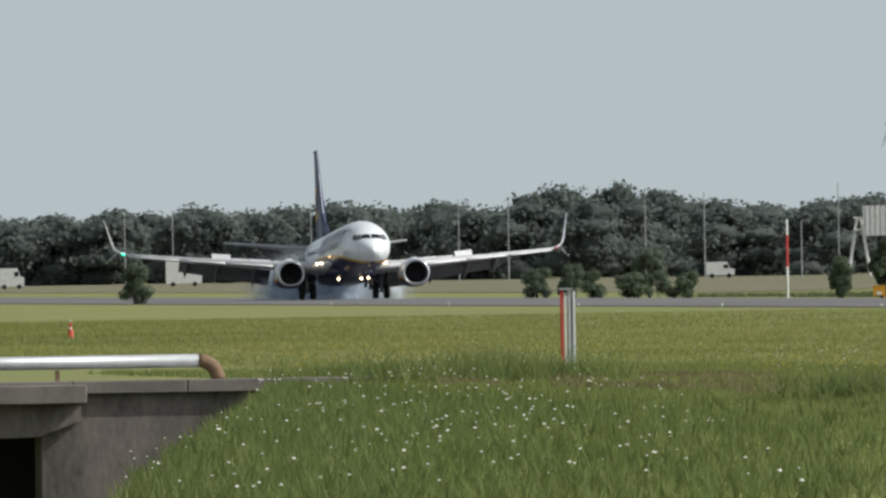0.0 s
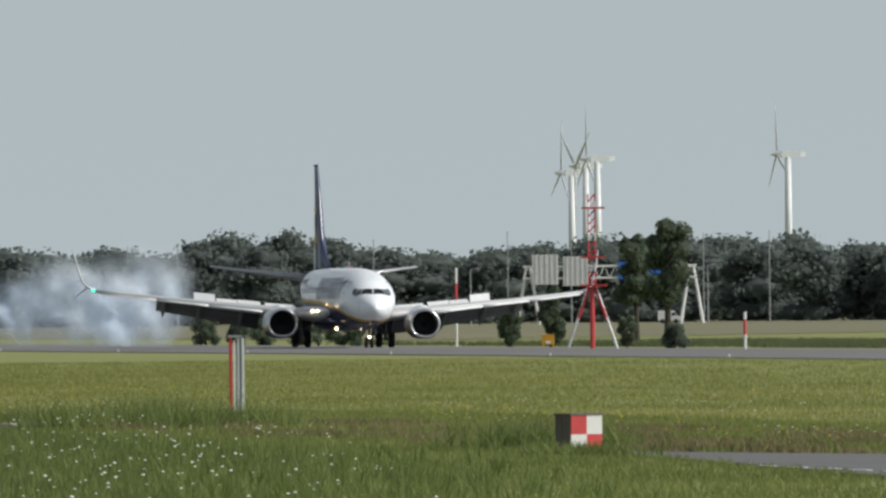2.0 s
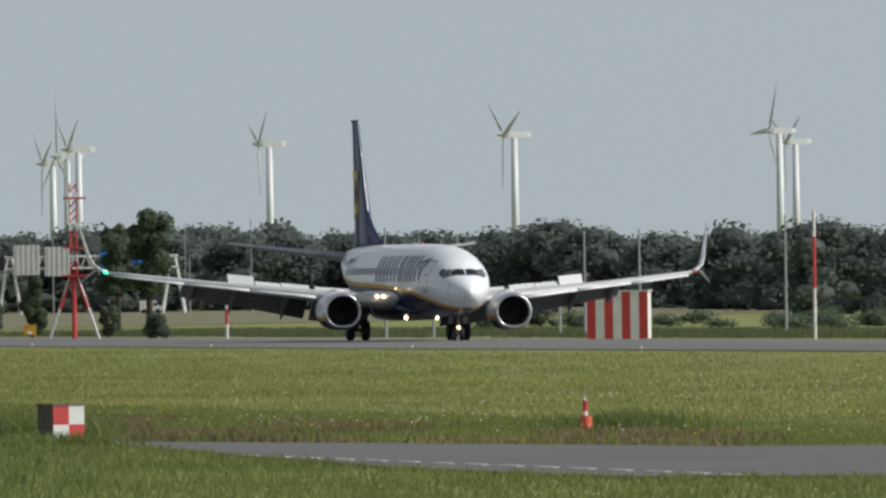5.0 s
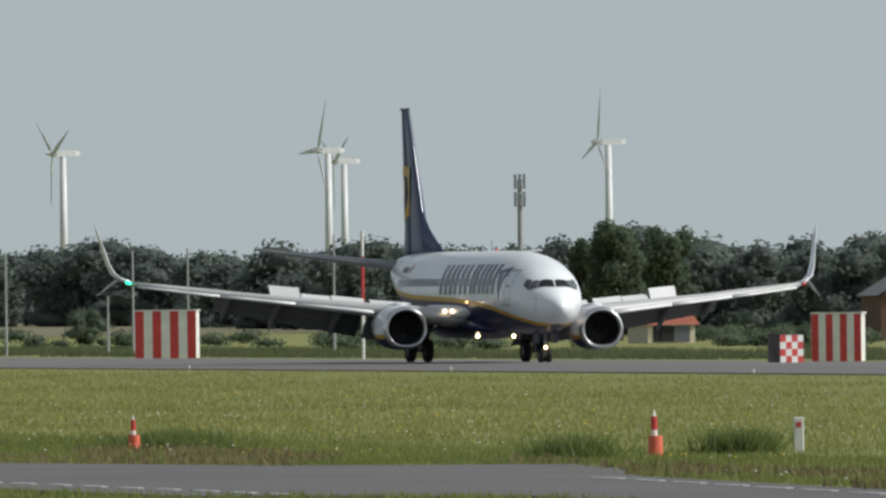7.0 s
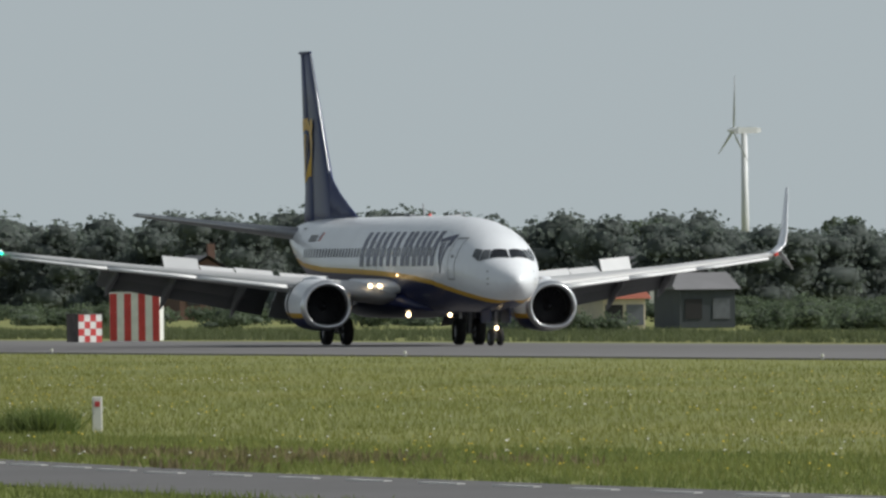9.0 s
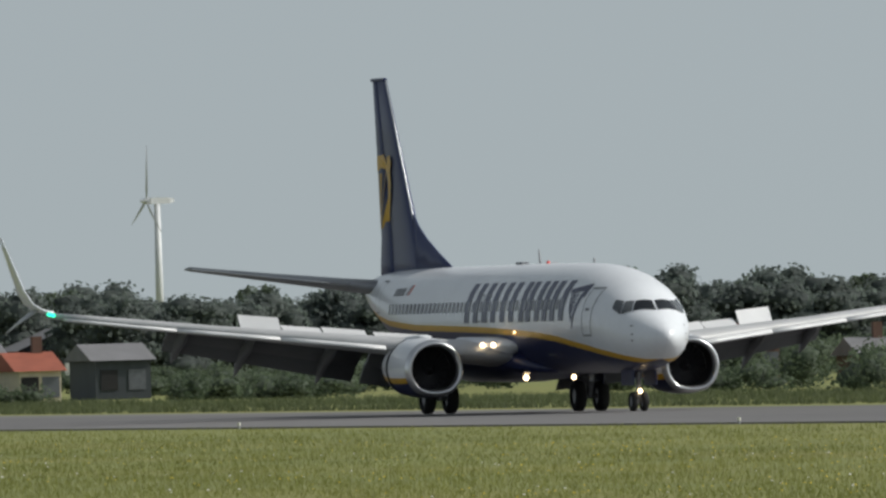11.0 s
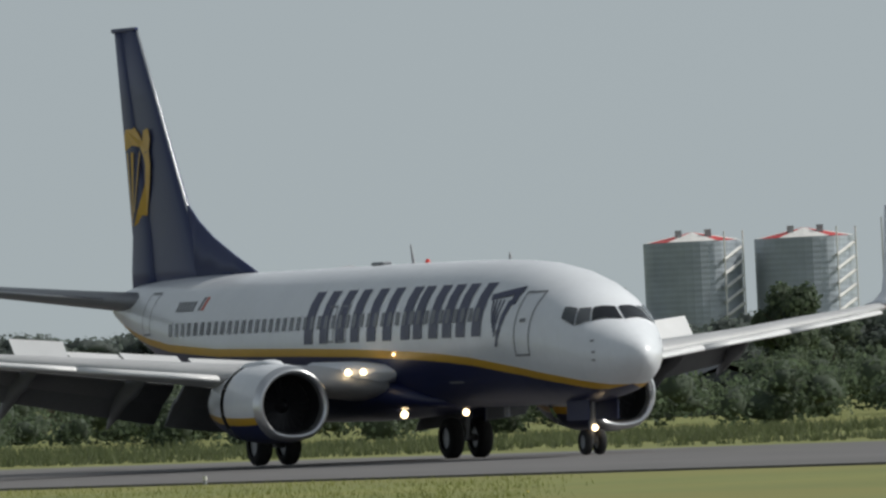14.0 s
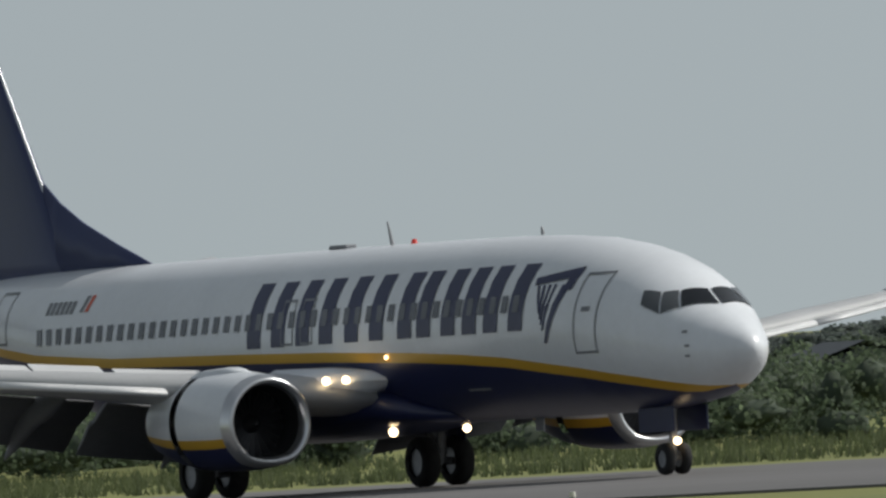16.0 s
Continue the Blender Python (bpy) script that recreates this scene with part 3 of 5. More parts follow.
def make_engine(p, s):
    e = new("engine")
    e.parent = p
    e["label"] = "white nacelle with yellow band and navy underside"
    CY, CZ, X0 = s * 4.83, 1.62, 13.15
    prof = ((0.0, 0.93), (0.08, 1.0), (0.3, 1.06), (0.9, 1.12), (1.7, 1.14), (2.3, 1.12))
    aft = ((2.62, 1.10), (3.2, 1.02), (4.0, 0.85), (4.4, 0.74))

    def ring(x, r, n=64):
        o = []
        for k in range(n):
            a = 2 * math.pi * k / n
            z = math.cos(a) * r
            if z < -0.82 * r:
                z = -0.82 * r + (z + 0.82 * r) * 0.6
            o.append((NOSE - X0 - x, CY - math.sin(a) * r * 1.03, CZ + z + 0.02 * x))
        return o

    def cowl(name, pr, label):
        v, f = loft([ring(x, r) for x, r in pr], caps=False)
        idx = []
        for i in range(len(pr) - 1):
            for k in range(64):
                a = 2 * math.pi * (k + 0.5) / 64
                c = math.cos(a)
                idx.append(0 if c > -0.25 else 1 if c > -0.44 else 2)
        obj(name, v, f, None, e, label, True, [WHITE, YELLOW, NAVY], idx)

    cowl("fan_cowl", prof[2:], "white cowl, yellow band, navy base")
    cowl("reverser_sleeve", aft, "slid back reverser sleeve")
    # near-black ring paints the shade inside the open reverser gap
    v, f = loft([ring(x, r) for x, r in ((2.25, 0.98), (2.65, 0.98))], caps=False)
    obj("reverser_gap", v, f, DARK, e, "near-black ring, shade of the open reverser gap painted in", True)
    v, f = loft([ring(x, r) for x, r in ((0.32, 1.065), (0.08, 1.0), (0.0, 0.93), (0.06, 0.86), (0.3, 0.82))], caps=False)
    obj("inlet_lip", v, f, METAL, e, "bare metal inlet lip", True)
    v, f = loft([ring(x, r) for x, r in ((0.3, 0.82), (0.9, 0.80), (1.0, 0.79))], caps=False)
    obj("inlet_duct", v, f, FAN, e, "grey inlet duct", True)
    # near-black disc paints the shade behind the fan blades
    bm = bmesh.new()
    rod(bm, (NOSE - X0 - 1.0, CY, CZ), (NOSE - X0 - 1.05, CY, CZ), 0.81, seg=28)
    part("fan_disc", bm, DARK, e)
    first = part("fan_blade", B((0, 0, 0.5), (0.02, 0.13, 0.58), pose(0, 0, 0, 0, 0, 35)), FAN, e)
    for k in range(24):
        bl = first if k == 0 else new("fan_blade", first.data)
        bl.parent = e
        bl.matrix_basis = Matrix.Translation((NOSE - X0 - 0.95, CY, CZ)) @ pose(0, 0, 0, k * 15)
    part("spinner", R((NOSE - X0 - 1.0, CY, CZ), (NOSE - X0 - 0.65, CY, CZ), 0.24, 0.03, 16), FAN, e)
    part("exhaust_cone", R((NOSE - X0 - 4.2, CY, CZ + .08), (NOSE - X0 - 5.3, CY, CZ + .1), 0.48, 0.2, 20), METAL, e, "metal exhaust nozzle", True)
    le, c, t, z = wing_at(4.83)
    pr = []
    for x, w, z0, z1 in ((X0 + 0.75, 0.08, CZ + 1.02, CZ + 1.12), (X0 + 1.6, 0.34, CZ + 0.9, CZ + 1.26), (X0 + 2.6, 0.42, CZ + 0.85, CZ + 1.22), (X0 + 3.9, 0.36, CZ + 0.7, z + 0.1), (X0 + 6.0, 0.12, CZ + 0.6, z)):
        pr.append([(NOSE - x, CY + a * w, b) for a, b in ((-1, z0), (1, z0), (0.9, z1 - .05), (0.4, z1), (-0.4, z1), (-0.9, z1 - .05))])
    v, f = loft(pr)
    obj("pylon", v, f, WHITE, e, "white engine pylon", True)


def make_wheel(name, x, y, r, w, p):
    g = new(name)
    g.parent = p
    rr = []
    for dy, q in ((-0.5, 0.55), (-0.5, 0.86), (-0.38, 0.97), (-0.15, 1.0), (0.15, 1.0), (0.38, 0.97), (0.5, 0.86), (0.5, 0.55)):
        rr.append([(x + q * r * math.sin(a), y + dy * w, r + q * r * math.cos(a)) for a in np.linspace(0, 2 * math.pi, 25)[:-1]])
    v, f = loft(rr, caps=False)
    obj("tyre", v, f, RUBBER, g, "black tyre", True)
    part("rim", R((x, y - 0.36 * w, r), (x, y + 0.36 * w, r), 0.57 * r, seg=20), STEEL, g, "grey wheel rim")


def make_gear(p):
    for s in (-1, 1):
        for dy in (-0.43, 0.43):
            make_wheel("main_wheel", 0, s * 2.86 + dy, 0.565, 0.40, p)
        part("main_axle", R((0, s * 2.86 - 0.4, 0.56), (0, s * 2.86 + 0.4, 0.56), 0.09), STEEL, p)
        part("main_strut", R((0, s * 2.86, 0.5), (0.05, s * 3.0, 2.2), 0.13, 0.17, 12), STEEL, p, "grey main gear strut")
        part("drag_brace", R((0, s * 2.86, 1.1), (0.1, s * 1.7, 1.9), 0.07), STEEL, p)
        part("gear_door", B((0.05, s * 3.28, 1.55), (0.9, 0.05, 1.1), bevel=0.02), NAVY, p, "navy gear door")
    x = NOSE - 4.05
    for dy in (-0.2, 0.2):
        make_wheel("nose_wheel", x, dy, 0.345, 0.20, p)
    part("nose_axle", R((x, -0.2, 0.345), (x, 0.2, 0.345), 0.05), STEEL, p)
    part("nose_strut", R((x, 0, 0.3), (x + 0.1, 0, 1.7), 0.08, 0.11, 12), STEEL, p, "grey nose gear strut")
    part("nose_brace", R((x, 0, 1.0), (x - 0.9, 0, 1.6), 0.05), STEEL, p)
    for s in (-1, 1):
        part("nose_gear_door", B((x + 0.1, s * 0.42, 1.2), (1.5, 0.04, 0.55), bevel=0.015), NAVY, p, "navy nose gear door")
    bm = bmesh.new()
    bmesh.ops.create_uvsphere(bm, u_segments=10, v_segments=6, radius=0.085, matrix=Matrix.Translation((x + 0.22, 0, 0.72)))
    part("taxi_light", bm, LAMP, p, "glowing taxi light on the nose strut", True)
    for xx, yy, zz, r, m in ((NOSE - 14.6, -1.02, 1.26, 0.105, LAMP), (NOSE - 14.5, -1.1, 1.46, 0.07, LAMPDIM), (NOSE - 14.4, 0.72, 1.26, 0.095, LAMP), (NOSE - 13.2, -1.86, 2.9, 0.05, LAMPDIM)):
        bm = bmesh.new()
        bmesh.ops.create_uvsphere(bm, u_segments=10, v_segments=6, radius=r, matrix=Matrix.Translation((xx, yy, zz)))
        part("belly_light", bm, m, p, "glowing lamp under the belly", True)


def make_tail(p):
    fin = ((5.0, 30.6, 6.3), (5.6, 31.3, 5.6), (6.6, 32.0, 4.75), (8.5, 33.25, 3.75), (10.5, 34.55, 2.75), (12.45, 35.85, 1.75))
    rings = [foil(le, c * 0.72, 0.10, 0, z, vertical=True) for z, le, c in fin]
    v, f = loft(rings)
    obj("fin", v, f, FINNAVY, p, "navy vertical fin", True)
    rings = [foil(le + 0.68 * c, c * 0.32, 0.14, 0, z, vertical=True) for z, le, c in fin]
    v, f = loft(rings)
    obj("rudder", v, f, FINNAVY, p, "navy rudder", True)
    v, f = loft([foil(le - 0.03, 0.28, 0.20, 0, z, vertical=True) for z, le, c in fin[1:]])
    obj("fin_leading_edge", v, f, METAL, p, "bare metal fin leading edge", True)
    dor = ((27.4, 5.37, 5.41, 0.05), (29.0, 5.3, 5.9, 0.12), (30.6, 5.3, 6.45, 0.18), (31.7, 5.3, 6.95, 0.22), (32.4, 5.3, 7.4, 0.2))
    v, f = loft([[(NOSE - x, -w, z0), (NOSE - x, w, z0), (NOSE - x, 0.03, z1), (NOSE - x, -0.03, z1)] for x, z0, z1, w in dor])
    obj("dorsal_fin", v, f, FINNAVY, p, "navy dorsal fillet", True)
    part("fin_cap", B((NOSE - 36.8, 0, 12.5), (1.8, 0.16, 0.12), bevel=0.04), FINNAVY, p)
    # plain yellow mark on the fin
    for s in (-1, 1):
        def strip(pts):
            v = []
            for x, z in pts:
                c = float(np.interp(z, [q[0] for q in fin], [q[2] for q in fin]))
                le = float(np.interp(z, [q[0] for q in fin], [q[1] for q in fin]))
                u = (x - le) / (0.72 * c)
                h = skin(u, 0.10) * 0.72 * c if u < 0.96 else max(0.02, skin(min(1.0, (x - le - 0.68 * c) / (0.32 * c)), 0.14) * 0.32 * c)
                v.append((NOSE - x, s * (h + 0.02), z))
            obj("fin_mark", v, [tuple(range(len(v)))], YELLOW, p, "plain yellow mark")
        strip(((36.95, 9.45), (36.75, 9.65), (36.2, 9.72), (35.75, 9.55), (35.35, 9.3), (35.2, 9.6), (34.75, 9.65), (34.6, 9.35), (34.75, 9.0), (35.1, 9.0), (35.3, 8.85), (35.7, 9.15), (36.2, 9.2), (36.95, 9.05)))
        strip(((34.75, 9.05), (34.65, 8.6), (34.85, 8.0), (35.4, 7.2), (36.2, 6.9), (35.9, 7.25), (35.35, 8.1), (35.2, 8.6), (35.3, 8.9)))
        for k in range(3):
            strip(((35.7 + k * .42, 9.0), (35.86 + k * .42, 9.0), (36.2 + k * .16, 7.3 - .2 * k), (36.1 + k * .16, 7.3 - .2 * k)))
    for s in (-1, 1):
        st = ((0.5, 33.2, 4.4, 4.65), (2.0, 34.2, 3.5, 4.83), (4.5, 35.85, 2.3, 5.16), (7.15, 37.5, 1.25, 5.52))
        v, f = loft([foil(le, c, 0.09, s * y, z) for y, le, c, z in st])
        obj("stabiliser", v, f, TAILSHADE, p, "grey horizontal stabiliser", True)
        v, f = loft([foil(le - 0.03, 0.22, 0.2, s * y, z) for y, le, c, z in st[1:]])
        obj("stabiliser_edge", v, f, METAL, p, "bare metal leading edge", True)


def make_airliner():
    p = thing("airliner", "white and navy twin-engine airliner with yellow stripe on runway", "airplane")
    make_fuselage(p)
    for s in (-1, 1):
        make_wing(p, s)
        make_engine(p, s)
    make_gear(p)
    make_tail(p)
    return p


PLANE = make_airliner()


# ---- far woods and trees ----
def leaf_cloud(rng, centres, radii, n, size, loose=0.3):
    """n leaf clumps, small bent quads, over a set of lobes."""
    area = (radii[:, 0] * radii[:, 2])
    k = rng.choice(len(centres), n, p=area / area.sum())
    d = rng.normal(size=(n, 3))
    d /= np.linalg.norm(d, axis=1)[:, None]
    r = rng.uniform(0.62, 1.10, (n, 1)) ** 0.8
    c = centres[k] + d * r * radii[k]
    nrm = d / radii[k] * radii[k].mean(1)[:, None] + rng.normal(0, loose, (n, 3))   # clumps face outwards, loosely
    a = np.cross(nrm, rng.normal(size=(n, 3)))
    a /= np.linalg.norm(a, axis=1)[:, None]
    b = np.cross(nrm, a)
    b /= np.linalg.norm(b, axis=1)[:, None]
    s = size * rng.uniform(0.6, 1.4, (n, 1))
    q = np.stack([c - a * s - b * s * 0.6, c + a * s * 0.9 - b * s * 0.7, c + a * s * 0.8 + b * s * 0.7, c - a * s * 0.7 + b * s * 0.6], 1)
    return q.reshape(-1, 3)


BALL = bmesh.new()
bmesh.ops.create_icosphere(BALL, subdivisions=2, radius=1.0)
BALL_V = np.array([v.co[:] for v in BALL.verts])
BALL_F = np.array([[v.index for v in f.verts] for f in BALL.faces])
BALL.free()


def lobe_cores(rng, centres, radii):
    """Lumpy shaded masses inside a crown, one to a lobe."""
    m = len(centres)
    v = centres[:, None, :] + BALL_V[None] * radii[:, None, :] * rng.uniform(0.50, 0.80, (m, len(BALL_V), 1))
    f = BALL_F[None] + (np.arange(m) * len(BALL_V))[:, None, None]
    return v.reshape(-1, 3), f.reshape(-1, 3)


def mesh_of(name, v, f, material, parent=None, label=""):
    """A mesh from arrays of points and of faces with equal corners."""
    me = bpy.data.meshes.new(name)
    k = f.shape[1]
    me.vertices.add(len(v))
    me.vertices.foreach_set("co", np.asarray(v, np.float32).ravel())
    me.loops.add(f.size)
    me.loops.foreach_set("vertex_index", f.astype(np.int32).ravel())
    me.polygons.add(len(f))
    me.polygons.foreach_set("loop_start", np.arange(0, f.size, k, dtype=np.int32))
    me.materials.append(material)
    me.update(calc_edges=True)
    me.validate()
    ob = new(name, me)
    if parent:
        ob.parent = parent
    if label:
        ob["label"] = label
    return ob


def tree_lobes(rng, x, y, z, h, w):
    """Lobes of one broad crown that reaches h above z."""
    m = 11
    zz = np.linspace(0.22, 0.80, m)
    ang, rad = rng.uniform(0, 6.28, m), w * 0.34 * np.sqrt(rng.uniform(0.1, 1, m)) * np.sin(np.pi * (0.16 + 0.80 * zz))
    c = np.stack([x + np.cos(ang) * rad, y + np.sin(ang) * rad, z + h * zz], 1)
    c[-1] = (x, y, z + h * 0.80)
    r = np.stack([w * rng.uniform(0.20, 0.32, m), w * rng.uniform(0.20, 0.32, m), h * rng.uniform(0.13, 0.20, m)], 1)
    c[:, 2] = np.minimum(c[:, 2], z + h - r[:, 2])
    return c, r


SKYLINE = ((-82.99, 0.159), (-82.60, 0.184), (-82.22, 0.192), (-81.94, 0.179), (-81.65, 0.190), (-81.36, 0.189), (-81.17, 0.219), (-81.13, 0.232), (-80.71, 0.233), (-80.69, 0.222), (-80.47, 0.201), (-80.31, 0.178), (-79.99, 0.196), (-79.88, 0.221), (-79.70, 0.236), (-79.49, 0.218), (-79.42, 0.214), (-79.21, 0.238), (-79.19, 0.234), (-78.92, 0.204), (-78.63, 0.194), (-78.30, 0.195), (-78.25, 0.214), (-77.97, 0.186), (-77.92, 0.163), (-77.74, 0.172), (-77.64, 0.193), (-77.35, 0.221), (-77.06, 0.188), (-76.78, 0.182), (-76.51, 0.252), (-76.30, 0.244), (-76.11, 0.185), (-75.88, 0.197), (-75.82, 0.183), (-75.60, 0.219), (-75.42, 0.212), (-75.11, 0.202), (-74.84, 0.218), (-74.56, 0.188), (-74.27, 0.188), (-74.24, 0.157), (-74.01, 0.176), (-73.98, 0.195), (-73.76, 0.176), (-73.66, 0.151), (-73.28, 0.154), (-73.00, 0.178), (-72.71, 0.154), (-71.98, 0.195), (-71.56, 0.182), (-71.38, 0.109), (-71.24, 0.144), (-70.81, 0.112), (-70.52, 0.123), (-70.05, 0.090), (-69.47, 0.093), (-69.09, 0.136), (-68.99, 0.152), (-68.71, 0.119), (-68.44, 0.118), (-66.73, 0.081), (-66.50, 0.099), (-66.31, 0.059), (-64.15, 0.052), (-63.94, 0.081), (-63.73, 0.052), (-59.01, -0.059), (-58.59, -0.010))   # bearing, elevation of the tree tops


def far_woods():
    rng = np.random.default_rng(5)
    leaves, cores, faces, at = [], [], [], 0
    for back, count, n in ((0.975, 160, 1500), (1.0, 200, 1300), (1.05, 170, 1000)):
        for az in np.linspace(-84.3, -57.0, count):
            az += rng.uniform(-0.06, 0.06)
            dist = back * float(np.interp(az, (-83.0, -81.0, -79.5, -78.2, -77.0, -74.0, -57.0), (3000, 2900, 2830, 2760, 1750, 1480, 1350)))
            el = float(np.interp(az, [k[0] for k in SKYLINE], [k[1] for k in SKYLINE]))
            p = out(az, dist + rng.uniform(-18, 18))
            h = (3.2 - p.z + dist * math.tan(radians(el))) * rng.uniform(0.88, 1.07)
            k = dist / 3000
            c, r = tree_lobes(rng, p.x, p.y, p.z, h, k * rng.uniform(13.0, 20.0))
            leaves.append(leaf_cloud(rng, c, r, n, 0.42 * k, 0.5))
            low = np.stack([p.x + rng.normal(0, 4 * k, 3), p.y + rng.normal(0, 3, 3), p.z + h * rng.uniform(0.05, 0.2, 3)], 1)
            lr = np.stack([np.full(3, 5.5 * k), np.full(3, 5.5 * k), np.full(3, h * 0.16)], 1)
            leaves.append(leaf_cloud(rng, low, lr, 260, 0.36 * k))
            v, f = lobe_cores(rng, np.concatenate([c, low]), np.concatenate([r, lr]))
            cores.append(v)
            faces.append(f + at)
            at += len(v)
    v = np.concatenate(leaves)
    tagged(mesh_of("far_woods", v, np.arange(len(v)).reshape(-1, 4), HAZEWOODS), "woodland belt behind the airfield, distance haze put into its leaf colour", "woods", kind="stuff")
    tagged(mesh_of("woods_understorey", np.concatenate(cores), np.concatenate(faces), HAZEWOODS), "shaded inner foliage of the far woodland belt", "woods", kind="stuff")


far_woods()


def make_tree(az, dist, h, w, seed, leafmat=None, label="dark green leafy tree beyond the runway", clumps=1500, size=0.35, trunk=0.3):
    rng = np.random.default_rng(seed)
    t = thing("tree", label, "tree", Matrix.Translation(out(az, dist)), "trees beyond the runway")
    bm = bmesh.new()
    rod(bm, (0, 0, -0.2), (0.1, 0, h * 0.6), 0.03 * h, 0.012 * h)
    for k in range(7):
        a, z = rng.uniform(0, 6.28), h * rng.uniform(trunk, 0.6)
        rod(bm, (0.05, 0, z), (math.cos(a) * w * 0.35, math.sin(a) * w * 0.35, z + h * 0.2), 0.010 * h, 0.004 * h, 5)
    part("trunk", bm, BARK, t, "dark trunk with limbs")
    m = 15
    c = np.empty((m, 3))
    ang, rad = rng.uniform(0, 6.28, m), w * 0.36 * np.sqrt(rng.uniform(0.05, 1, m))
    zz = np.linspace(trunk + 0.12, 0.86, m)
    c[:, 0], c[:, 1], c[:, 2] = np.cos(ang) * rad * (1.25 - zz * .6), np.sin(ang) * rad * (1.25 - zz * .6), h * zz
    r = np.stack([w * rng.uniform(0.15, 0.24, m)] * 2 + [np.maximum(h * 0.07, min(w, h) * 0.2) * rng.uniform(0.75, 1.25, m)], 1)
    c[:, 2] = np.minimum(c[:, 2], h - r[:, 2])
    v = leaf_cloud(rng, c, r, clumps, size, 0.4)
    mesh_of("crown", v, np.arange(len(v)).reshape(-1, 4), leafmat or LEAF, t, "crown of many leaf clumps")
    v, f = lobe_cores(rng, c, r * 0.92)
    mesh_of("inner_crown", v, f, LEAFSHADE, t, "solid crown cores, inner shade put into the leaf colour")
    return t


for k, (az, dist, h, w, mt) in enumerate((
    (-79.615, 1500, 11.74, 5.00, "l"),
    (-79.721, 1560, 10.62, 4.16, "l"),
    (-76.498, 1500, 11.07, 5.50, "l"),
    (-76.336, 1520, 10.57, 6.08, "l"),
    (-76.623, 1600, 10.08, 3.73, "l"),
    (-76.525, 1500, 10.46, 5.50, "l"),
    (-76.344, 1530, 10.25, 4.59, "l"),
    (-82.537, 1255, 3.02, 2.59, "l"),
    (-80.796, 1420, 4.43, 3.55, "b"),
    (-81.176, 1350, 2.46, 2.70, "l"),
    (-81.061, 1360, 2.83, 2.72, "l"),
    (-80.994, 1370, 2.25, 2.51, "l"),
    (-80.861, 1380, 2.12, 3.22, "l"),
    (-80.679, 1360, 2.23, 2.72, "l"),
    (-80.144, 1300, 3.23, 1.95, "l"),
    (-80.154, 1330, 3.44, 2.00, "l"),
    (-80.010, 1340, 5.02, 2.23, "l"),
    (-79.591, 1150, 1.75, 2.11, "b"),
    (-79.753, 1250, 2.45, 1.67, "b"),
    (-78.295, 1450, 3.51, 4.35, "b"),
    (-73.368, 1500, 8.39, 6.00, "l"),
    (-74.046, 1500, 8.34, 6.00, "l"),
    (-71.582, 1500, 8.59, 5.50, "l"),
    (-71.315, 1480, 7.72, 4.44, "l"),
    (-74.362, 1350, 3.20, 2.25, "l"),
    (-68.994, 1550, 8.30, 4.65, "l"),
    (-68.441, 1500, 7.15, 4.50, "l"),
    (-66.589, 1250, 3.36, 2.50, "l"),
    (-66.466, 1240, 2.04, 2.07, "l"),
    (-66.295, 1230, 1.74, 2.46, "l"),
    (-66.537, 1600, 6.88, 8.00, "l"),
    (-65.157, 1150, 7.00, 5.37, "l"),
    (-65.000, 1180, 4.78, 5.90, "l"),
    (-62.392, 1300, 6.24, 5.63, "l"),
    (-62.204, 1280, 4.91, 4.27, "l"),
    (-70.615, 1500, 8.43, 5.50, "l"),
    (-71.663, 1500, 7.99, 6.50, "l"),
)):
    make_tree(az, dist, h, w, 20 + k, {"l": LEAF, "b": BUSHLEAF}[mt], trunk=0.02 if mt == "b" or h < 6.5 else 0.25, clumps=2200 if h < 5 else 4200, size=0.075 if h < 5 else 0.16)


# ---- wind turbines ----
def make_turbine(az, elev, dist, yaw, spin, blade):
    hub = 3.2 + dist * math.tan(radians(elev))
    t = thing("wind_turbine", "white three-bladed wind turbine on the horizon", "wind turbine", face_to(az, dist), "wind turbines")
    part("tower", R((0, 0, 0), (0, 0, hub), 1.15, 0.75, 16), TURBINE, t, "tapered white tower", True)
    m = pose(0, 0, hub, 0, 0, yaw)
    rr = [[tuple(m @ Vector((a * w, x, b * w * 1.1 + 0.5))) for a, b in ((-1, -1), (1, -1), (1, 1), (-1, 1))] for x, w in ((-2.6, 0.45), (-1.8, 0.75), (3.2, 0.7), (4.4, 0.4))]
    v, f = loft(rr)
    obj("nacelle", v, f, TURBINE, t, "white nacelle housing")
    rot = new("rotor")
    rot.parent = t
    base = m @ pose(0, -2.8, 0.5) @ pose(0, 0, 0, 0, spin, 0)
    rot.matrix_basis = base
    part("hub", R((0, 0.3, 0), (0, -1.6, 0), 0.95, 0.3, 14), TURBINE, rot)
    for k in range(3):
        q = pose(0, 0, 0, 0, k * 120, 0)
        bl = [[tuple(q @ Vector((a * c, b * c * 0.3, z))) for a, b in ((-0.35, -0.3), (0.1, -0.6), (0.65, 0), (0.1, 0.6))] for z, c in ((0.4, 0.7), (blade * 0.2, 1.5), (blade * 0.55, 1.0), (blade, 0.25))]
        v, f = loft(bl)
        obj("blade", v, f, TURBINE, rot, "slender white blade", True)
    return rot, base


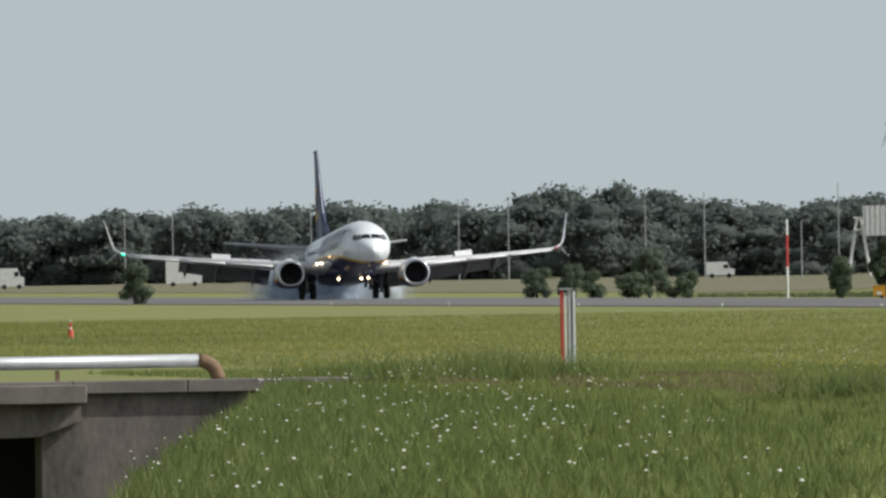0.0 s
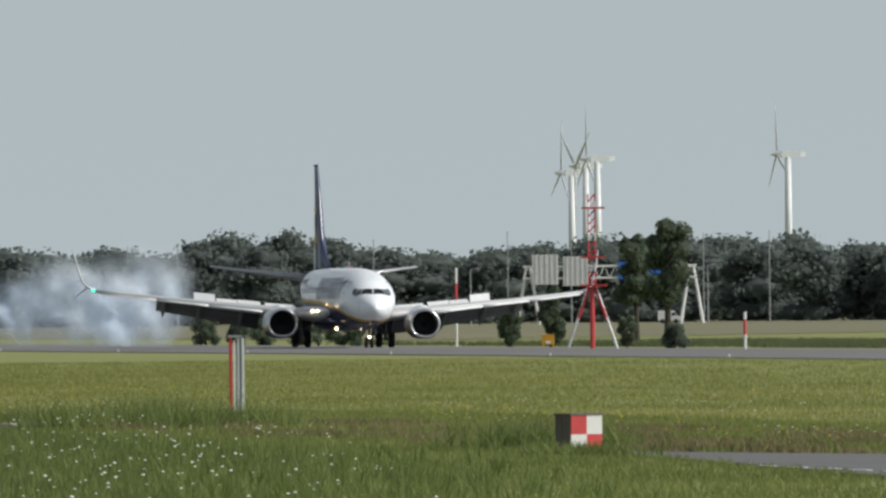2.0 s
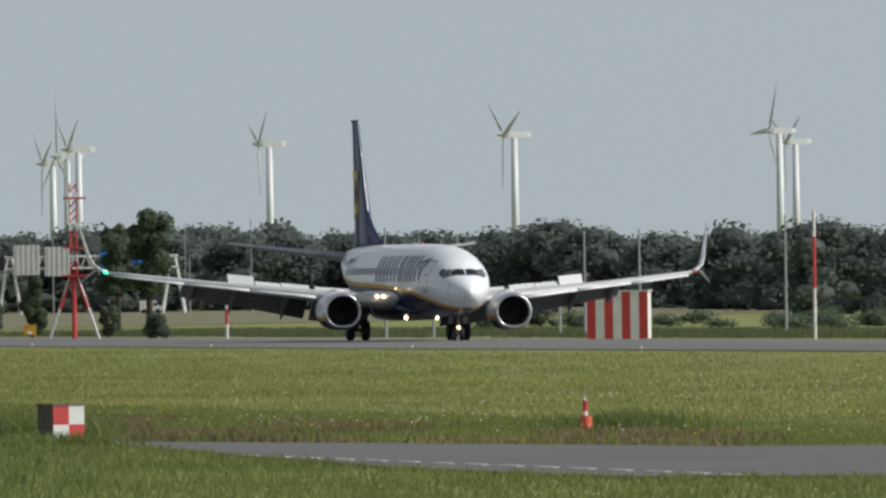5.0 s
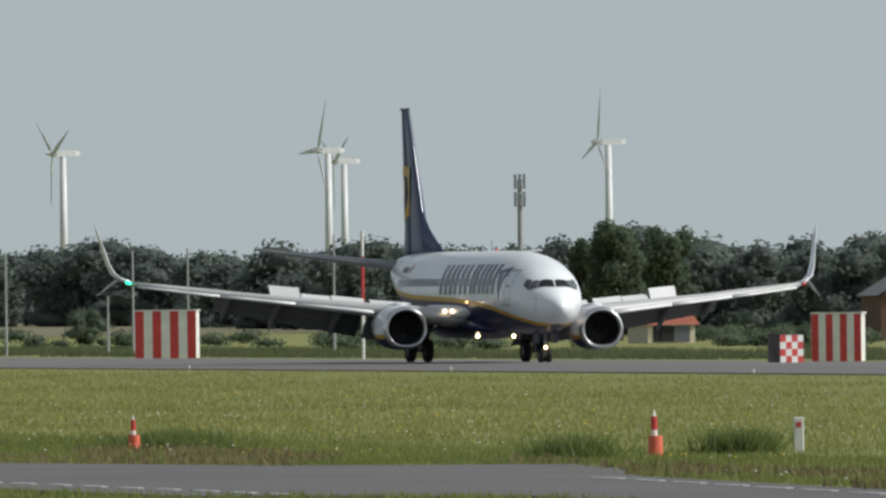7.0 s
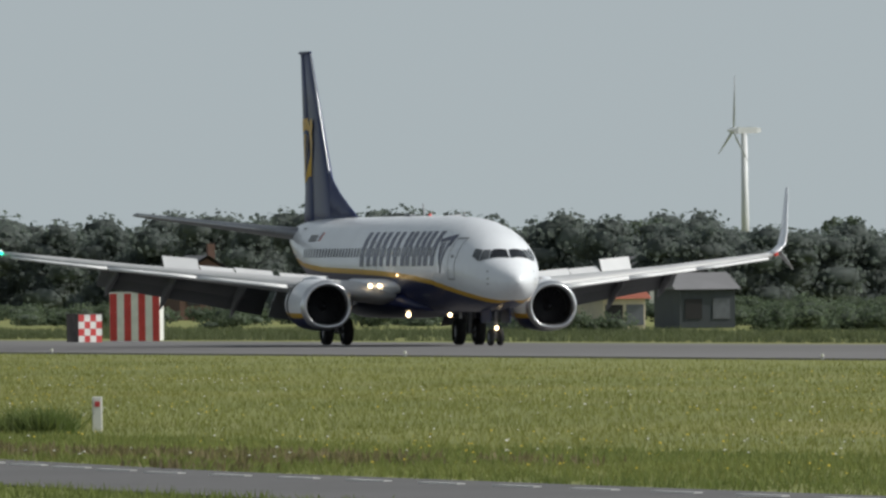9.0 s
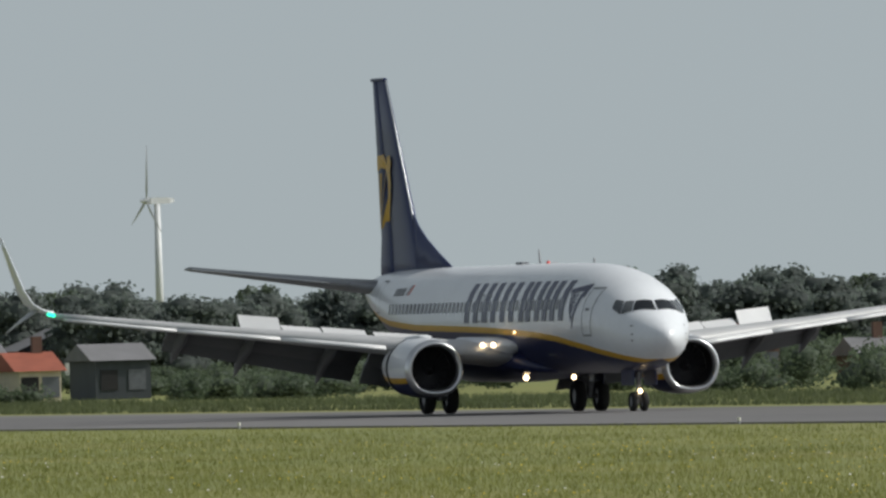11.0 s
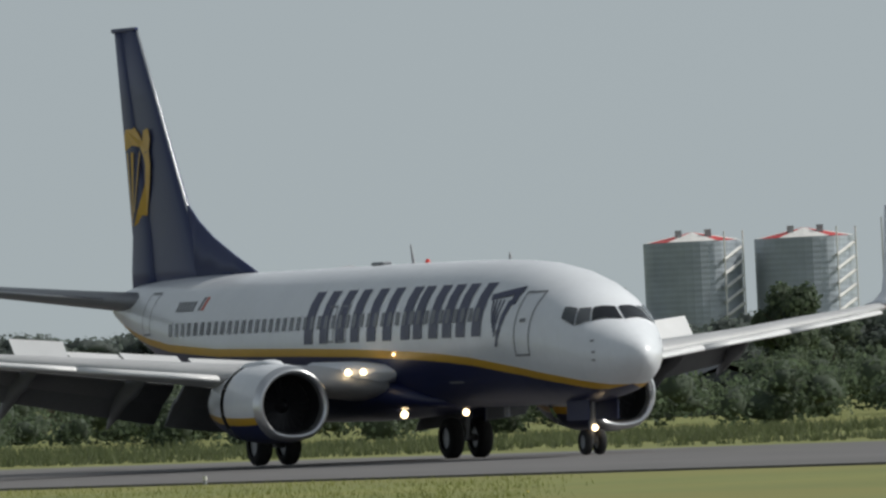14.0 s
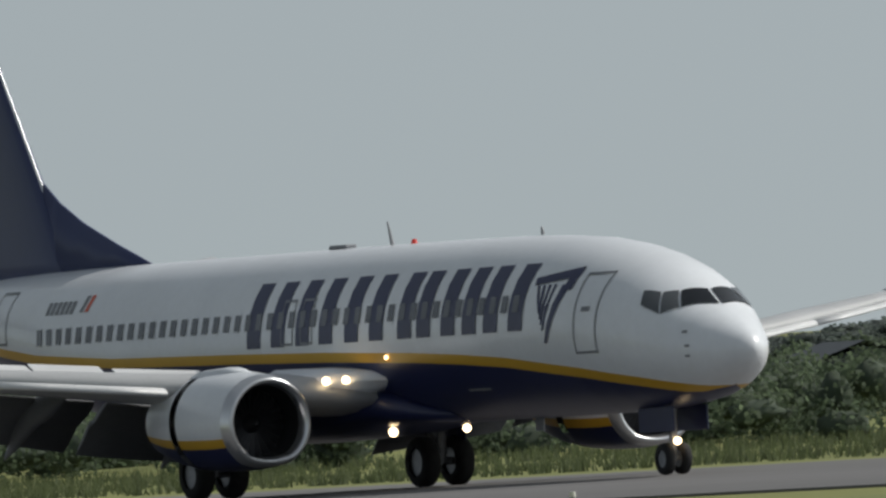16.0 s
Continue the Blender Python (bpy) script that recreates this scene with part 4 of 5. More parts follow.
ROTORS = [make_turbine(*k) for k in (
    (-79.848, 0.475, 4300, -78, 0, 15.0),
    (-79.887, 0.452, 4400, -75, 60, 17.0),
    (-79.935, 0.428, 4450, -78, 5, 14.0),
    (-79.203, 0.485, 4300, -78, -8, 13.5),
    (-78.374, 0.505, 4200, -70, 5, 13.5),
    (-77.478, 0.505, 4300, -70, -33, 14.0),
    (-77.424, 0.468, 4500, -70, 0, 13.0),
    (-76.530, 0.524, 4200, -72, 72, 13.5),
    (-73.700, 0.461, 4300, -72, -55, 14.0),
    (-71.060, 0.417, 4000, -58, 18, 20.0),
)]


# ---- gantry, masts, poles, markers ----
def make_gantry():
    d = 2600.0
    t = thing("sign_gantry", "white lattice road sign gantry with blue and grey signs", "gantry", face_to(-79.809, d))
    W2, Z = 13.34, 8.00
    bm = bmesh.new()
    for y in (-0.6, 0.6):
        for z in (Z - 0.9, Z + 0.9):
            rod(bm, (-W2, y, z), (W2, y, z), 0.15, seg=6)
        n = 16
        for k in range(n):
            a, b = -W2 + 2 * W2 * k / n, -W2 + 2 * W2 * (k + 1) / n
            rod(bm, (a, y, Z - 0.9), ((a + b) / 2, y, Z + 0.9), 0.09, seg=5)
            rod(bm, ((a + b) / 2, y, Z + 0.9), (b, y, Z - 0.9), 0.05, seg=5)
    part("truss", bm, PALE, t, "white lattice beam")
    for s in (-1, 1):
        for k in (-1, 1):
            part("leg", R((s * (W2 - 0.8) + k * 1.7, 0, 0), (s * (W2 - 0.8) + k * 0.3, 0, Z + 0.8), 0.28, 0.22), PALE, t, "splayed white leg")
    for x0, x1, z0, z1, m in ((-11.93, -7.94, 6.14, 10.73, PALE), (-7.17, -3.27, 5.91, 10.42, PALE), (1.32, 5.04, 6.94, 9.46, SIGNBLUE), (6.17, 8.59, 7.06, 9.31, SIGNBLUE)):
        part("sign", B(((x0 + x1) / 2, -0.8, (z0 + z1) / 2), (x1 - x0, 0.1, z1 - z0), bevel=0.02), m, t)
        if m is SIGNBLUE:
            for i in range(3):
                part("legend_bar", B((x0 + (x1 - x0) * (0.25 + 0.25 * i), -0.87, z0 + 0.45), ((x1 - x0) * 0.12, 0.03, 0.4)), PALE, t)
        else:
            for i in range(5):
                part("sign_rib", B((x0 + (x1 - x0) * (i + 0.5) / 5, -0.87, (z0 + z1) / 2), (0.1, 0.05, z1 - z0)), POLE, t)


make_gantry()


def make_lattice_mast(az, dist, top):
    t = thing("lattice_mast", "red and white lattice mast on splayed legs", "mast", face_to(az, dist))
    zb = top * 0.40
    for a in (-1, 1):
        part("leg", R((a * 1.6, 0.3, 0), (a * 0.25, 0, zb), 0.10, 0.09), PALE, t, "splayed white leg")
        part("upper_leg", R((a * 0.9, 0.15, zb * .5), (a * 0.22, 0, zb), 0.115, 0.10), RED, t, "red painted leg")
    part("rear_leg", R((0, 1.6, 0), (0, 0.1, zb), 0.10, 0.09), PALE, t)
    n = 12
    for k in range(n):
        z0, z1 = zb + (top - zb) * k / n, zb + (top - zb) * (k + 1) / n
        bm = bmesh.new()
        for a, b in ((-1, -1), (1, -1), (1, 1), (-1, 1)):
            rod(bm, (a * .22, b * .22, z0), (a * .22, b * .22, z1), 0.045, seg=5)
        rod(bm, (-.22, -.22, z0), (.22, -.22, z1), 0.045, seg=4)
        part("lattice_bay", bm, RED if k % 4 != 2 else PALE, t)
    for z, w in ((top - 0.9, 0.75), (zb + (top - zb) * .32, 0.8), (zb + .1, 0.9)):
        part("platform", B((0.1, 0, z), (2 * w, 1.0, 0.12)), RED, t, "red platform")
    part("ladder_core", R((0, 0.1, 0), (0, 0.1, zb), 0.16), RED, t)


make_lattice_mast(-79.869, 1098.2, 10.04)


def make_lamp_post(az, dist, h, arm):
    t = thing("lamp_post", "slim grey street lamp post by the motorway", "lamp post", face_to(az, dist), "motorway lamp posts")
    part("pole", R((0, 0, 0), (0, 0, h), 0.11, 0.07, 8), POLE, t)
    if arm:
        part("arm", R((0, 0, h), (arm, 0, h + 0.12), 0.05, 0.04, 6), POLE, t)
        part("lamp_head", B((arm * 1.15, 0, h + 0.1), (0.55, 0.25, 0.14), bevel=0.03), POLE, t)


for k in (
    (-82.567, 2600, 11.61, 0.0),
    (-82.405, 2650, 11.83, 0.0),
    (-81.438, 2600, 12.79, 0.0),
    (-81.270, 2550, 12.77, 0.0),
    (-80.807, 2600, 13.94, 0.0),
    (-80.607, 2550, 13.20, 0.0),
    (-80.154, 2650, 14.59, 0.0),
    (-80.280, 2450, 8.31, 0.8),
    (-79.939, 2650, 13.44, 0.0),
    (-79.492, 2630, 14.01, 0.0),
    (-79.269, 2600, 14.22, 0.0),
    (-79.478, 2450, 8.58, 0.8),
    (-81.937, 2550, 12.40, 0.0),
    (-78.816, 1250, 8.11, 0.0),
    (-78.656, 1250, 6.34, 0.8),
    (-78.143, 1250, 7.68, 0.0),
    (-77.957, 1250, 7.81, 0.0),
    (-78.228, 1250, 4.38, 0.0),
    (-77.463, 1250, 8.70, 0.0),
    (-74.462, 1150, 5.68, -0.7),
    (-78.572, 1250, 7.65, 0.0),
    (-64.815, 1900, 15.80, 0.0),
):
    make_lamp_post(*k)


def make_banded_pole(az, dist, h):
    t = thing("banded_pole", "thin red and white banded pole", "pole", face_to(az, dist), "banded poles")
    n = 5
    for k in range(n):
        part("band", R((0, 0, h * k / n), (0, 0, h * (k + 1) / n), 0.10, seg=8), RED if k in (2, 3) else PALE, t)


def make_cell_mast(az, dist, h):
    t = thing("cell_mast", "slim grey mobile phone mast with antenna panels", "mast", face_to(az, dist))
    part("pole", R((0, 0, 0), (0, 0, h), 0.35, 0.25, 10), POLE, t)
    for z in (h - 0.2, h - 2.0):
        for a in (-1, 0, 1):
            part("antenna_panel", B((a * 0.45, -0.25, z), (0.3, 0.18, 1.5), bevel=0.03), POLE, t)


make_banded_pole(-80.329, 1300.0, 6.05)
make_banded_pole(-77.366, 1000.0, 7.61)
make_banded_pole(-79.354, 1075.0, 2.40)
make_cell_mast(-76.831, 1700.0, 15.73)


def make_striped_shelter(az, dist, w, h, n):
    t = thing("striped_shelter", "red and white striped equipment shelter beside the runway", "shelter", face_to(az, dist, None, -6), "striped shelters")
    part("core", B((0, 0, h / 2), (w - 0.06, 2.4, h - 0.04)), PALE, t)
    for k in range(n):
        part("stripe_panel", B((-w / 2 + w * (k + .5) / n, -1.21, h / 2), (w / n, 0.04, h)), RED if k % 2 == 0 else PALE, t)
    for k in range(5):
        part("side_panel", B((-w / 2 - 0.0, -1.2 + 2.4 * (k + .5) / 5, h / 2), (0.04, 2.4 / 5, h)), RED if k % 2 else PALE, t)
    part("roof_edge", B((0, 0, h + 0.03), (w + 0.1, 2.5, 0.08)), PALE, t)


make_striped_shelter(-78.027, 1077.1, 3.88, 3.02, 7)
make_striped_shelter(-75.759, 905.8, 2.66, 2.56, 7)


def make_checker_box(az, dist, w, h, n, label):
    t = thing("checker_box", label, "marker box", face_to(az, dist, None, 28))
    # unchecked dark core: the side turned from the sun has its shade painted in
    part("core", B((0, 0, h / 2), (w - .02, w - .02, h)), CONCRETE, t, "concrete core, dark side shade put into the colour")
    for i in range(n):
        for j in range(n):
            part("checker_panel", B((-w / 2 + w * (i + .5) / n, -w / 2, h * (j + .5) / n), (w / n, 0.03, h / n - 0.004)), RED if (i + j) % 2 == 1 else PALE, t)
    part("lid", B((0, 0, h + .015), (w + .06, w + .06, .04)), CONCRETE, t)


make_checker_box(-79.921, 349.6, 0.72, 0.79, 2, "red and white checkered concrete box in grass")
make_checker_box(-75.939, 807.3, 1.25, 1.35, 4, "red and white checkered marker beside the shelter")


def make_marker(x, y, h):
    t = thing("edge_marker", "orange-red marker with red and white stick", "marker", Matrix.Translation((x, y, 0)), "taxiway markers")
    part("base", R((0.05, 0, -0.05), (0.05, 0, h * 0.46), h * 0.17, h * 0.15, 14), ORANGE, t, "orange-red drum base")
    z, cols = h * 0.44, (PALE, RED, RED, PALE)
    for k, m in enumerate(cols):
        part("stick_band", R((-0.03, 0, z), (-0.03, 0, z + h * 0.14), h * 0.07 if k < 3 else h * 0.045, None if k < 3 else 0.01, 10), m, t)
        z += h * 0.14


make_marker(-349.70, 73.40, 0.80)
make_marker(-322.58, 78.13, 0.95)
make_marker(-714.2, 90.8, 0.75)


def make_post():
    x, y = -440.17, 69.09
    h = 2.29
    t = thing("marker_post", "weathered grey post pair with a red side board", "post", Matrix.Translation((x, y, 0)) @ pose(0, 0, 0, 0, 0, 80))
    part("red_board", B((-0.11, 0, h / 2), (0.08, 0.16, h), bevel=0.01), RED, t, "faded red board")
    part("white_board", B((-0.02, 0, h / 2 - .05), (0.05, 0.14, h - .1), bevel=0.01), PALE, t, "white board")
    for k in (0, 1):
        part("pole", R((0.08 + 0.11 * k, 0, 0), (0.08 + 0.11 * k, 0, h - 0.05 * k), 0.055), GALV, t, "grey steel pole")
    part("cap", B((0, 0, h), (0.36, 0.2, 0.05)), GALV, t)


make_post()


def make_small_sign(x, y, h):
    t = thing("small_sign", "small pale marker board on the grass", "sign", Matrix.Translation((x, y, 0)) @ pose(0, 0, 0, 0, 0, 76))
    part("board", B((0, 0, h / 2), (0.2, 0.08, h), bevel=0.015), PALE, t)
    part("plate", B((0, -0.05, h * .8), (0.1, 0.02, 0.1)), RED, t)


make_small_sign(-327.31, 82.23, 0.73)


# ---- culvert wall with pipe ----
def make_culvert():
    x = WALLX
    t = thing("culvert_wall", "stained brown concrete culvert wall at the ditch", "wall", kind="structure")
    y1 = ditch_edge(x) + 5
    part("wall_face", B((x - 0.6, (y1 + 53.1) / 2, -3.4), (1.2, y1 - 53.1, 6.8), bevel=0.03), CONCRETE, t)
    part("wall_face", B((x - 1.9, 47.0, -0.6), (1.2, 17.0, 1.2)), CONCRETE, t)
    for k in range(6):
        part("capstone", B((x - 0.5, 46.6 + 2.92 * k, 0.03), (1.5, 2.89, 0.32), bevel=0.02), CAPSTONE, t)
    part("corbel", B((x + 0.25, 50.88, -0.13), (1.3, 6.6, 0.48), bevel=0.03), CAPSTONE, t, "projecting concrete deck edge")
    v = [(x - 1.2, 44, -1.3), (x - 1.2, 53.0, -1.2), (x - 1.2, 54.1, -0.8), (x - 1.2, 54.1, -0.38), (x - 1.2, 44, -0.38)]
    v += [(a + 1.5, b, c) for a, b, c in v]
    obj("deck_haunch", v, [(0, 4, 3, 2, 1), (5, 6, 7, 8, 9), (0, 1, 6, 5), (1, 2, 7, 6), (2, 3, 8, 7), (3, 4, 9, 8), (4, 0, 5, 9)], CONCRETE, t)
    part("deck", B((x - 4.6, 47.0, -0.17), (9.0, 26.0, 0.3)), CONCRETE, t, "flat concrete deck")
    # added black panel that paints the shade under the deck
    part("opening_shade_panel", B((x - 6, 49, -3.4), (0.3, 14, 7.0)), DARK, t)
    p = thing("pipe", "grey painted steel pipe with a rusty elbow on wall", "pipe")
    part("pipe_run", R((x - 0.4, 44, 0.66), (x - 0.4, 57.2, 0.66), 0.17, seg=16), GALV, p, "long grey pipe", True)
    rr = []
    for a in np.linspace(0, math.pi / 2, 8):
        cy, cz = 57.2 + 0.5 * math.sin(a), 0.66 - 0.5 + 0.5 * math.cos(a)
        rr.append([(x - 0.4 + 0.18 * math.cos(k), cy + 0.18 * math.sin(k) * math.sin(a), cz + 0.18 * math.sin(k) * math.cos(a)) for k in np.linspace(0, 6.283, 15)[:-1]])
    v, f = loft(rr)
    obj("elbow", v, f, RUST, p, "rusty brown elbow", True)
    for y in (48.9, 50.2, 53.6):
        part("bracket", B((x - 0.4, y, 0.3), (0.12, 0.1, 0.34)), RUST, p)


make_culvert()


# ---- buildings ----
def make_house(name, label, az, dist, w, dp, eave, ridge, wall, roof, turn=0.0, gable=False, category="house"):
    t = thing(name, label, category, face_to(az, dist, None, turn))
    part("house_body", B((0, 0, eave / 2), (w, dp, eave)), wall, t)
    o = 0.35
    if gable:   # ridge runs away from the viewer
        v = [(-w / 2 - o, -dp / 2 - o, eave), (w / 2 + o, -dp / 2 - o, eave), (0, -dp / 2 - o, ridge), (-w / 2 - o, dp / 2 + o, eave), (w / 2 + o, dp / 2 + o, eave), (0, dp / 2 + o, ridge)]
        g = [(-w / 2, -dp / 2 - .02, eave), (w / 2, -dp / 2 - .02, eave), (0, -dp / 2 - .02, ridge - .25)]
        obj("roof", v, [(0, 2, 5, 3), (1, 4, 5, 2), (3, 5, 4), (0, 3, 4, 1)], roof, t, "pitched roof")
        obj("gable", [*g, *[(a, b + .3, c) for a, b, c in g]], [(0, 1, 2), (5, 4, 3), (0, 3, 4, 1), (1, 4, 5, 2), (2, 5, 3, 0)], wall, t)
    else:
        v = [(-w / 2 - o, -dp / 2 - o, eave), (w / 2 + o, -dp / 2 - o, eave), (w / 2 + o, 0, ridge), (-w / 2 - o, 0, ridge), (-w / 2 - o, dp / 2 + o, eave), (w / 2 + o, dp / 2 + o, eave)]
        obj("roof", v, [(0, 1, 2, 3), (3, 2, 5, 4), (0, 3, 4), (1, 5, 2), (0, 4, 5, 1)], roof, t, "pitched roof")
    n = max(2, int(w / 3))
    for k in range(n):
        xx = -w / 2 + w * (k + .5) / n
        part("window", B((xx, -dp / 2 - .02, eave * .5), (1.1, 0.08, 1.3)), CABIN if k % 2 else DARK, t)
    if category == "house":
        part("chimney", B((w * .25, 0, ridge + .3), (0.6, 0.6, 1.3)), BRICK, t)
    return t


make_house("barn", "large barn with grey roof behind the trees", -74.052, 1450, 8.22, 8.0, 3.00, 4.89, BARNDARK, SLATE, 12, True, "barn")
make_house("barn", "large barn with grey roof behind the trees", -73.775, 1470, 7.84, 8.0, 3.00, 4.81, SLATE, SLATE, 12, False, "barn")
make_house("house", "brick house with a pitched roof among trees", -74.557, 1480, 3.95, 8.0, 1.82, 3.30, BRICK, SLATE, 12, False, "house")
make_house("house", "brick house with a pitched roof among trees", -75.555, 1400, 4.67, 8.0, 3.72, 5.35, BRICK, SLATE, 12, True, "house")
make_house("house", "brick house with a pitched roof among trees", -76.348, 1400, 2.33, 8.0, 1.50, 2.26, CREAM, SLATE, 12, False, "house")
make_house("house", "brick house with a pitched roof among trees", -76.358, 1400, 3.97, 8.0, 1.50, 2.81, CREAM, BRICKRED, 12, False, "house")
make_house("barn", "large barn with grey roof behind the trees", -74.400, 1120, 5.60, 8.0, 2.41, 3.79, BARNDARK, SLATE, 12, False, "barn")
make_house("house", "cream house with a red tiled roof", -74.157, 1050, 2.63, 8.0, 2.02, 3.21, CREAM, BRICKRED, 12, False, "house")
make_house("barn", "large barn with grey roof behind the trees", -73.875, 1090, 3.63, 8.0, 2.49, 3.58, BARNDARK, SLATE, 12, False, "barn")
make_house("house", "brick house with a red tiled roof", -71.719, 1070, 2.39, 8.0, 2.49, 3.74, BRICK, BRICKRED, 12, True, "house")
make_house("house", "brick house with a pitched roof among trees", -71.312, 1070, 2.43, 8.0, 1.50, 2.65, BRICK, SLATE, 12, False, "house")
make_house("house", "brick house with a pitched roof among trees", -70.618, 1070, 1.43, 8.0, 1.73, 2.45, CREAM, PALE, 12, False, "house")
make_house("house", "brick house with a pitched roof among trees", -69.592, 1020, 2.55, 8.0, 1.50, 1.16, PALE, PALE, 12, False, "house")
make_house("barn", "dark clad barn with a low pitched roof", -70.090, 1000, 4.33, 8.0, 1.98, 3.48, BARNDARK, BARNDARK, 12, True, "barn")
make_house("house", "brick house with a pitched roof among trees", -67.933, 1050, 2.10, 8.0, 1.50, 2.07, BRICK, BRICKRED, 12, False, "house")
make_house("house", "brick house with a pitched roof among trees", -67.532, 1050, 3.50, 8.0, 1.50, 2.47, BRICK, SLATE, 12, False, "house")
make_house("warehouse", "long grey-brown warehouse behind trees", -66.394, 1200, 17.80, 8.0, 1.66, 2.66, STRAWWALL, STRAWWALL, 12, False, "warehouse")
make_house("barn", "dark clad barn with a low pitched roof", -65.426, 800, 4.27, 8.0, 1.50, 2.41, BARNDARK, BARNDARK, 12, True, "barn")
make_house("barn", "dark clad barn with a low pitched roof", -64.064, 800, 2.93, 8.0, 1.58, 2.38, BARNDARK, BARNDARK, 12, True, "barn")
make_house("barn", "dark clad barn with a low pitched roof", -63.815, 820, 4.37, 8.0, 1.50, 2.31, BARNDARK, SLATE, 12, True, "barn")
make_house("house", "brick house with a red tiled roof", -62.271, 850, 1.98, 8.0, 1.50, 1.96, BRICK, BRICKRED, 12, True, "house")
make_house("barn", "dark clad barn with a low pitched roof", -58.742, 700, 6.88, 8.0, 1.63, 2.91, BARNDARK, BARNDARK, 12, True, "barn")


def make_silo(az, dist, r, h):
    t = thing("silo", "corrugated steel storage silo with conical roof", "silo", face_to(az, dist), "storage silos")
    rr = []
    for k in range(49):
        z = h * k / 48
        q = r + (0.015 if k % 2 else 0)
        rr.append([(q * math.cos(a), q * math.sin(a), z) for a in np.linspace(0, 2 * math.pi, 41)[:-1]])
    v, f = loft(rr)
    obj("shell", v, f, SILO, t, "corrugated steel shell")
    for k in range(12):   # shallow roof in red and white sectors
        a0, a1 = 2 * math.pi * k / 12, 2 * math.pi * (k + 1) / 12
        v = [(0, 0, h + r * 0.2), ((r + .1) * math.cos(a0), (r + .1) * math.sin(a0), h + .02), ((r + .1) * math.cos(a1), (r + .1) * math.sin(a1), h + .02), (0, 0, h)]
        obj("roof_sector", v, [(0, 1, 2), (0, 3, 1), (0, 2, 3), (1, 3, 2)], RED if k % 3 == 1 else PALE, t)
    for a in (-1.2, 1.4):
        part("roof_vent", B((a, -r * .4, h + r * .16), (0.6, 0.6, 0.7)), POLE, t)
    for k in range(9):   # stair flights winding up the side
        a0, a1 = -0.95, -0.40
        z0, z1 = h * (k + .1) / 9.5, h * (k + 1.0) / 9.5
        part("stair_flight", R(((r + .35) * math.cos(a0), (r + .35) * math.sin(a0), z0), ((r + .35) * math.cos(a1), (r + .35) * math.sin(a1), z1), 0.17, seg=4), PALE, t, "pale zigzag stair")
    for a in (-0.95, -0.40):
        part("stair_post", R(((r + .5) * math.cos(a), (r + .5) * math.sin(a), 0), ((r + .5) * math.cos(a), (r + .5) * math.sin(a), h + .8), 0.08, seg=6), PALE, t)


make_silo(-65.457, 1500, 4.35, 11.89)
make_silo(-65.078, 1500, 4.43, 11.84)


# ---- parked and distant vehicles ----
def make_van(az, dist, w, h, m, label):
    t = thing("van", label, "van", face_to(az, dist), "vehicles beyond the runway")
    prof = ((-w / 2, 0.45), (w / 2, 0.45), (w / 2, h * 0.55), (w * 0.34, h * 0.62), (w * 0.24, h), (-w / 2, h))
    v = [(x, y, z) for y in (-0.95, 0.95) for x, z in prof]
    n = len(prof)
    f = [tuple(range(n))[::-1], tuple(range(n, 2 * n))] + [(i, (i + 1) % n, n + (i + 1) % n, n + i) for i in range(n)]
    obj("body", v, f, m, t)
    for x in (-w * .3, w * .3):
        part("wheel", R((x, -1.0, 0.36), (x, 1.0, 0.36), 0.36, seg=14), RUBBER, t)
    part("side_window", B((w * .2, -0.97, h * .72), (w * .16, 0.04, h * .22)), DARK, t)


make_van(-82.369, 2600, 5.55, 3.94, PALE, "white delivery van on the far motorway")
make_van(-82.951, 2600, 3.81, 3.20, PALE, "pale car on the far motorway")
make_van(-80.555, 2600, 4.33, 2.51, PALE, "white van on the far motorway")
make_van(-79.610, 2600, 3.47, 2.00, PALE, "pale car on the far motorway")
make_van(-73.965, 1380, 2.94, 1.99, PALE, "white car parked by the barn")
make_van(-74.137, 1380, 1.84, 1.99, PALE, "white car parked by the barn")
make_van(-73.851, 1350, 2.70, 1.40, PALE, "white car parked by houses")
make_van(-66.518, 1200, 2.00, 1.40, PALE, "white van parked by trees")
make_van(-67.688, 1300, 4.33, 1.40, PALE, "white trailer by the trees")


def make_cabinet(az, dist, w, h, m, label):
    t = thing("equipment_cabinet", label, "cabinet", face_to(az, dist), "airfield cabinets")
    part("case", B((0, 0, h / 2 + .1), (w, w * .7, h - .2), bevel=0.03), m, t)
    part("lid", B((0, 0, h - .03), (w * 1.06, w * .76, .08)), m, t)
    for s in (-1, 1):
        part("foot", B((s * w * .4, 0, .1), (w * .12, w * .6, .24)), m, t)
    part("label_plate", B((0, -w * .36, h * .4), (w * .4, .03, h * .22)), PALE, t)


make_cabinet(-64.091, 500.1, 1.28, 0.72, YELLOWBOX, "yellow equipment frame on the grass beyond runway")
make_cabinet(-80.020, 1261.0, 0.92, 0.95, ORANGEBOX, "amber equipment box beyond the runway")


